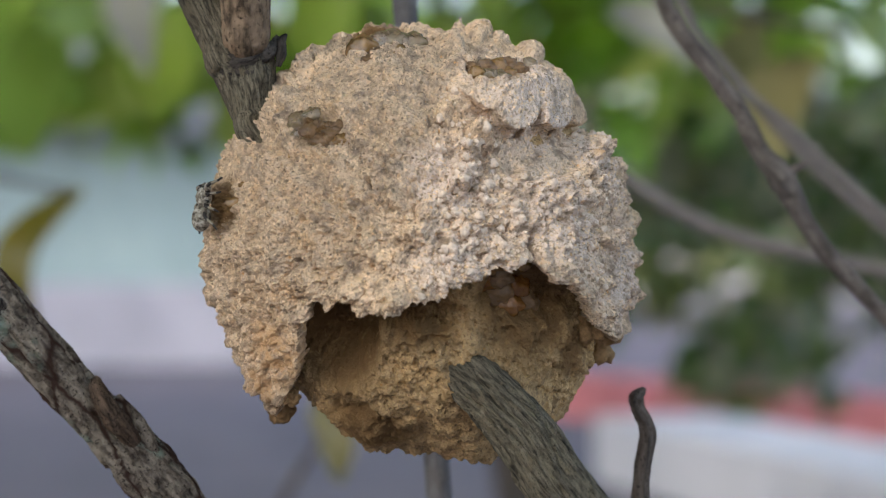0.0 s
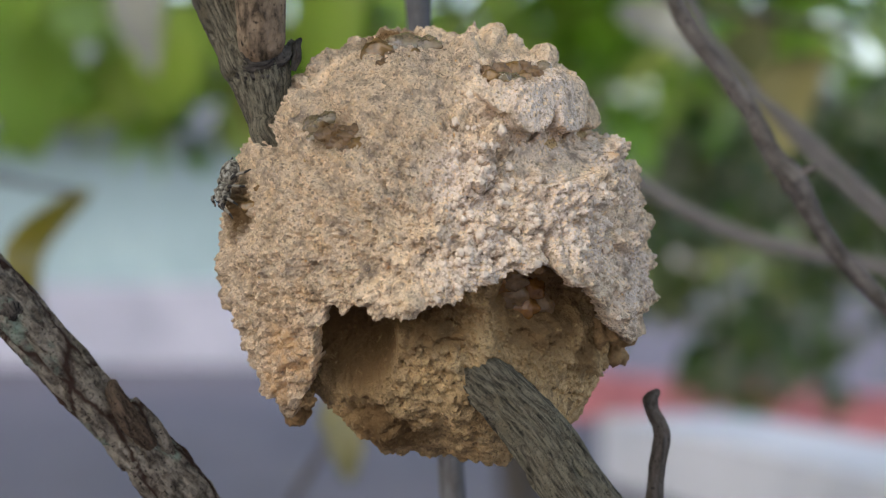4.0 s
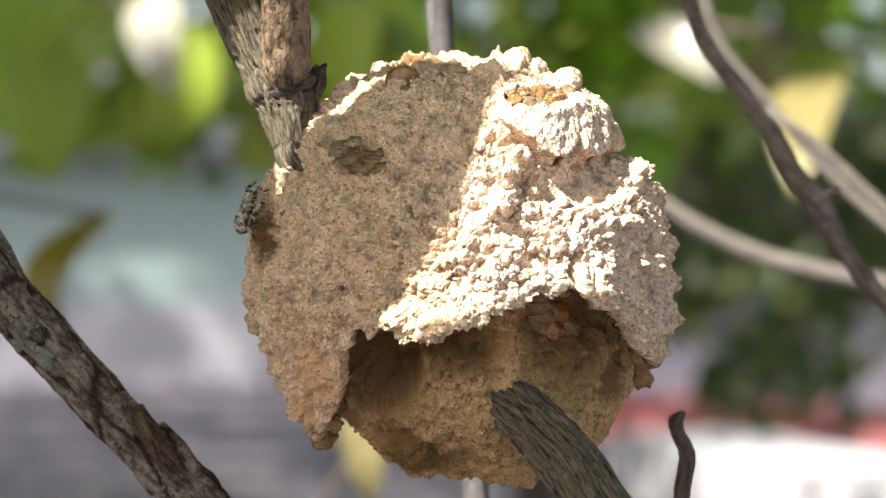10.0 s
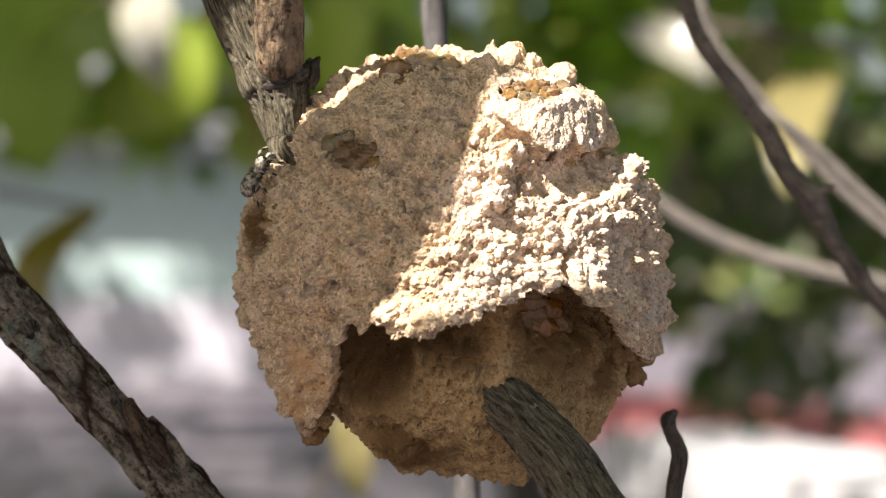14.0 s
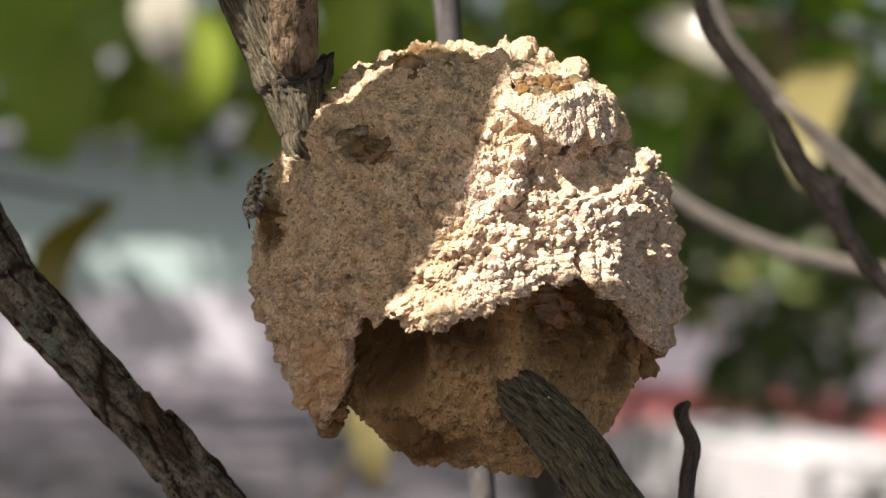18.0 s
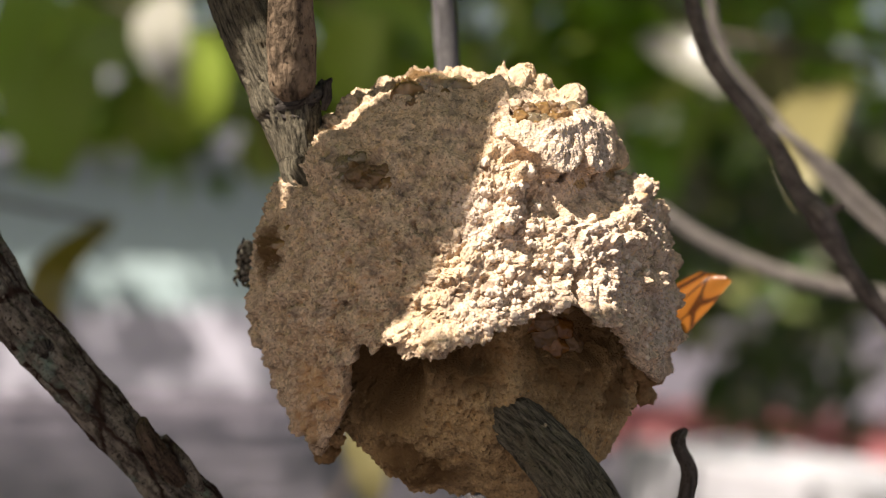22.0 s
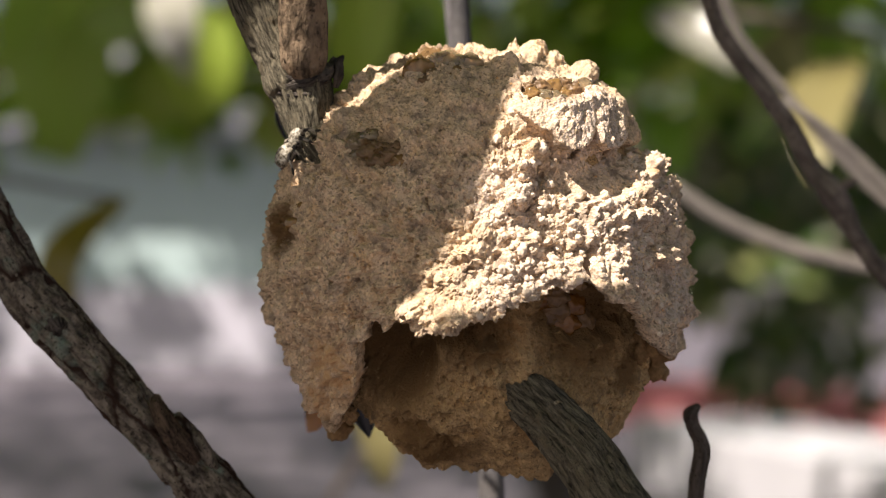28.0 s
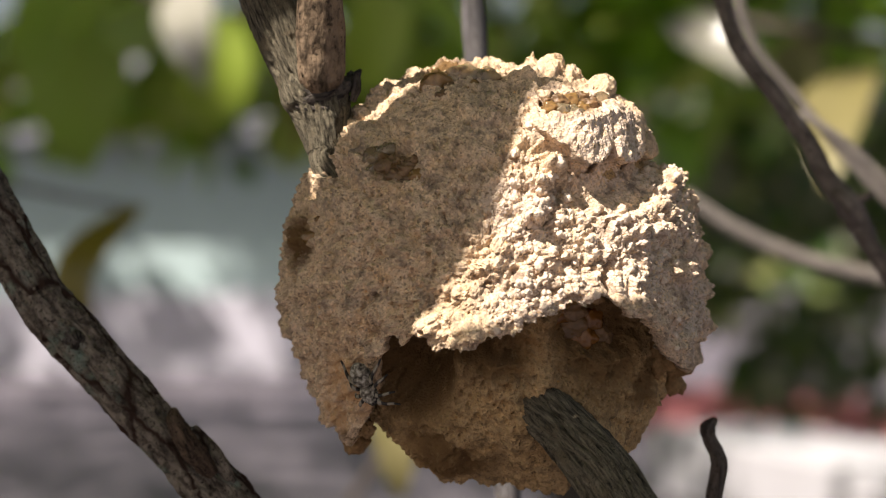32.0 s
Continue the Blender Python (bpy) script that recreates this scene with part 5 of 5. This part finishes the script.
# ---- what moves ----
# seconds; thorax in mm from the nest's centre; heading and back as directions; waist bend, wing sweep, wing lift
WASP = [
    (0.0, -57.12, -26.3, -59.43, (0.3, 0.8, 0.5), (0, -0.5, 0.8), 25, 15, 10),
    (20.1, -59.39, -27.35, -47.65, (0.3, 0.8, 0.5), (0, -0.5, 0.8), 25, 15, 10),
    (20.2, -35.13, -44.71, -25.67, (0.3, 0.8, 0.5), (0, -0.5, 0.8), 25, 10, 15),
    (20.3, -20.67, -44.71, -6.88, (0.5, 0.8, 0.3), (-0.1, -0.3, 0.9), 56, 5, 10),
    (20.4, -12.15, -39.45, 4.55, (0.05, 0.97, 0.25), (0.05, -0.25, 0.95), 50, 5, 2),
    (20.5, -4.21, -36.82, 18.7, (0, 0.98, 0.2), (0, -0.2, 0.98), 42, 5, 2),
    (20.6, -1.28, -32.61, 32.34, (0, 0.97, 0.3), (0, -0.3, 0.95), 66, 8, 10),
    (20.7, 6.43, -16.83, 29.12, (-0.4, 0.75, 0.5), (0, -0.5, 0.8), 35, 15, 20),
    (20.8, 8.0, -6.84, 25.0, (-0.8, 0.5, 0.2), (0.1, -0.2, 0.95), 62, 20, 20),
    (20.9, 8.0, -5.79, 27.3, (-0.75, 0.6, 0.2), (0.1, -0.2, 0.95), 65, 25, 20),
    (21.0, 10.2, -3.68, 29.6, (-0.5, 0.8, 0.1), (0, 0.1, 1), 70, 30, 20),
    (21.1, 12.2, 2.1, 21.5, (0, 0.7, -0.7), (0.2, 0.7, 0.7), 70, 45, 10),
    (21.2, 13.04, 6.31, 14.48, (0.05, 0.4, -0.9), (0.4, 0.9, 0.2), 70, 48, 5),
    (21.3, 14.47, 10.52, 9.81, (0.1, 0.2, -0.95), (0.4, 0.9, 0.1), 62, 48, 0),
    (21.4, 16.13, 13.15, 6.62, (0.1, 0.1, -0.95), (0.4, 0.9, 0.1), 50, 48, 0),
    (21.5, 15.25, 15.25, 2.79, (0.1, 0, -1), (0.4, 0.9, 0), 40, 48, 0),
    (21.6, 15.81, 15.25, -1.76, (0.1, 0, -1), (0.4, 0.9, 0), 35, 50, 0),
    (21.8, 15.5, 15.25, -5.5, (-0.2, 0, -0.97), (0.3, 0.9, -0.1), 30, 66, 0),
    (22.0, 10.7, 15.25, -13.0, (-0.55, 0, -0.83), (0.3, 0.95, -0.1), 30, 84, 0),
    (22.2, 9.0, 15.25, -16.0, (-0.6, 0, -0.8), (0.3, 0.9, -0.2), 30, 84, 0),
    (22.35, 6.5, 14.2, -19.0, (-0.6, -0.4, -0.6), (0.3, 0.6, -0.7), 30, 80, 0),
    (22.5, 3.86, 11.57, -24.95, (0, -0.7, -0.5), (0, 0.5, -0.8), 30, 65, 0),
    (22.7, 3.52, 9.47, -26.46, (0.7, -0.5, -0.2), (0, 0.2, -1), 20, 70, 0),
    (22.9, 3.19, 7.89, -26.0, (0.95, -0.2, 0), (0, 0.6, -0.8), 10, 76, 0),
    (23.0, 3.2, 7.2, -25.4, (0.95, -0.2, 0), (0, 0.6, -0.8), 6, 78, 0),
    (23.1, 3.37, 6.31, -23.4, (0.97, -0.1, 0.05), (0, 0.65, -0.75), 0, 80, 0),
    (23.3, 6.19, 4.21, -20.4, (0.95, 0.1, 0.1), (0, 0.9, -0.45), 8, 84, 0),
    (24.0, 9.74, 1.5, -18.9, (0.9, 0.3, 0.2), (0.1, 0.9, -0.45), 10, 86, 0),
    (24.5, 8.0, 1.5, -19.8, (0.92, 0.1, 0.12), (0, 0.85, -0.5), 8, 84, 0),
    (25.0, 3.6, 0.0, -21.4, (0.75, -0.6, -0.2), (0, 0.85, -0.5), 4, 89, -8),
    (25.3, -1.54, 0.53, -22.94, (0.2, -0.9, -0.35), (-0.1, 0.3, -1), 10, 72, 0),
    (25.5, -4.6, -0.53, -22.29, (-0.5, -0.8, -0.15), (0, 0.3, -1), 10, 70, 0),
    (26.4, -10.21, 7.89, -20.22, (-0.7, 0.3, -0.2), (0, 0.7, -0.7), 20, 65, 0),
    (27.0, -13.28, 14.73, -12.91, (-0.3, 0.4, 0.7), (-0.5, 0.8, -0.2), 30, 55, 0),
    (27.5, -14.51, 14.2, -10.06, (-0.2, 0.1, 0.95), (-0.5, 0.85, 0), 62, 52, 0),
    (27.8, -12.0, 15.25, -1.0, (-0.08, 0.1, 0.97), (-0.5, 0.85, 0), 36, 86, 0),
    (28.0, -14.6, 15.5, 2.6, (-0.14, 0, 0.97), (-0.3, 0.9, 0), 14, 88, 0),
    (28.2, -12.2, 15.78, 3.8, (-0.02, 0, 0.97), (-0.3, 0.9, 0), 20, 88, 0),
    (28.6, -9.51, 15.78, 9.0, (0.2, -0.1, 0.95), (-0.3, 0.9, 0), 20, 86, 0),
    (28.9, -12.6, 14.2, 13.6, (0.29, -0.1, 0.94), (-0.4, 0.9, 0.1), 10, 84, 0),
    (29.1, -13.4, 11.05, 16.17, (0.31, -0.2, 0.91), (-0.5, 0.8, 0.4), 10, 84, 0),
    (29.3, -9.27, 7.89, 20.18, (0.3, -0.75, 0.4), (-0.2, 0.4, 0.9), 10, 65, 5),
    (29.5, -3.62, 5.79, 22.56, (0.6, -0.75, 0.1), (0, 0.2, 1), 0, 70, 5),
    (29.6, -1.23, 4.73, 22.81, (0.85, -0.45, 0), (0, 0.1, 1), 10, 72, 5),
    (29.8, 4.58, 3.68, 23.11, (1, 0, -0.1), (0, 0, 1), 10, 72, 8),
    (29.9, 2.5, 5.0, 21.0, (0.98, 0.1, 0), (0, 0, 1), 25, 60, 30),
    (30.0, -1.0, 4.5, 20.4, (0.99, 0.1, 0.0), (0, 0.85, 0.5), 20, 50, 40),
    (30.1, -1.6, 4.5, 20.4, (0.99, 0.1, 0.05), (-0.1, 0.8, 0.55), 20, 50, 40),
    (30.2, -9.0, 1.0, 20.5, (0.5, 0.3, 0.7), (-0.4, -0.4, 0.7), 30, 15, 20),
    (30.3, -20.28, -6.31, 8.75, (-0.5, 0.7, 0.2), (0.1, -0.4, 0.8), 50, 5, 0),
    (30.4, -31.67, -15.78, -13.96, (-0.6, -0.5, -0.2), (0.1, -0.6, 0.8), 20, 5, 20),
    (30.5, -47.07, -31.56, -35.11, (-0.6, -0.5, -0.3), (0.1, -0.6, 0.8), 20, 10, 20),
    (30.7, -77.38, -36.82, -63.46, (-0.6, -0.5, -0.3), (0.1, -0.6, 0.8), 20, 10, 20),
    (32.0, -107.94, -42.08, -88.02, (-0.6, -0.5, -0.3), (0.1, -0.6, 0.8), 20, 10, 20),
]
# seconds; right and up on the nest in nest units; heading in degrees from the right, anticlockwise; lift
SPIDER = [(0.0, -356, 52, 100), (0.6, -352, 70, 90), (1.2, -327, 133, 60), (2.0, -280, 161, 20), (2.5, -300, 150, 200), (3.0, -314, 131, 240), (3.5, -330, 115, 250), (5.6, -366, 25, 180), (7.0, -364, 70, 80), (9.0, -364, 78, 250),
          (10.0, -352, 94, 60), (10.6, -340, 105, 30), (11.2, -307, 160, 30), (12.0, -256, 147, 80), (13.0, -286, 106, 250), (14.0, -322, 142, 40), (16.6, -349, 111, 120), (18.0, -353, 99, 130), (19.0, -356, 106, 150), (20.2, -355, 100, 200),
          (21.0, -380, 60, 250, 150), (22.6, -385, 20, 250, 150), (23.2, -380, 26, 90, 40), (24.0, -372, 48, 100, 20), (25.0, -366, 77, 170, 10), (25.5, -366, 82, 170, 10), (27.5, -306, 185, 60), (28.0, -304, 188, 60), (28.6, -322, 165, 240), (28.8, -354, 148, 240),
          (28.9, -365, 41, 260), (29.0, -218, -225, 280), (30.0, -208, -205, 280), (31.0, -208, -205, 280), (32.0, -210, -195, 275)]


def frame_of(where, ahead, back):
    f = Vector(ahead).normalized()
    s = Vector(back).cross(f).normalized()
    u = f.cross(s)
    return Matrix.Translation(where) @ Matrix((f, s, u)).transposed().to_4x4()


def motions():
    walk(wasp, [(t, frame_of(CENTRE + Vector((x, y, z)) * MM, f, b)) for t, x, y, z, f, b, *_ in WASP])
    walk(gaster, [(r[0], pose(-3.9 * MM, 0, -0.4 * MM, 0, -r[6], 0)) for r in WASP])
    for k, ob in zip((-1, 1), wings):
        walk(ob, [(r[0], pose(1.2 * MM, k * 2.1 * MM, 2.2 * MM) @ pose(0, 0, 0, 0, 0, k * r[7]) @ pose(0, 0, 0, k * r[8], 0, 0)) for r in WASP])
    rows = []
    for t, a, b, turn, *deep in SPIDER:
        v = on_shell(a, b, 6)
        if deep:
            v = Vector((a, deep[0], b))
        n = Vector((v.x / 380, v.y / 350, v.z / 380)).normalized()
        e = Vector((math.cos(radians(turn)), 0, math.sin(radians(turn))))
        rows.append((t, frame_of(CENTRE + v * U, e - n * e.dot(n), n)))
    walk(spider, rows)
    side = SUN.cross(Vector((0, 0, 1))).normalized()
    face = look((0, 0, 0), SUN)
    walk(cloud, [(t, Matrix.Translation(CENTRE + SUN * 420 + side * (15 * t - 36)) @ face) for t in (0.0, 16.0, 32.0)])


motions()
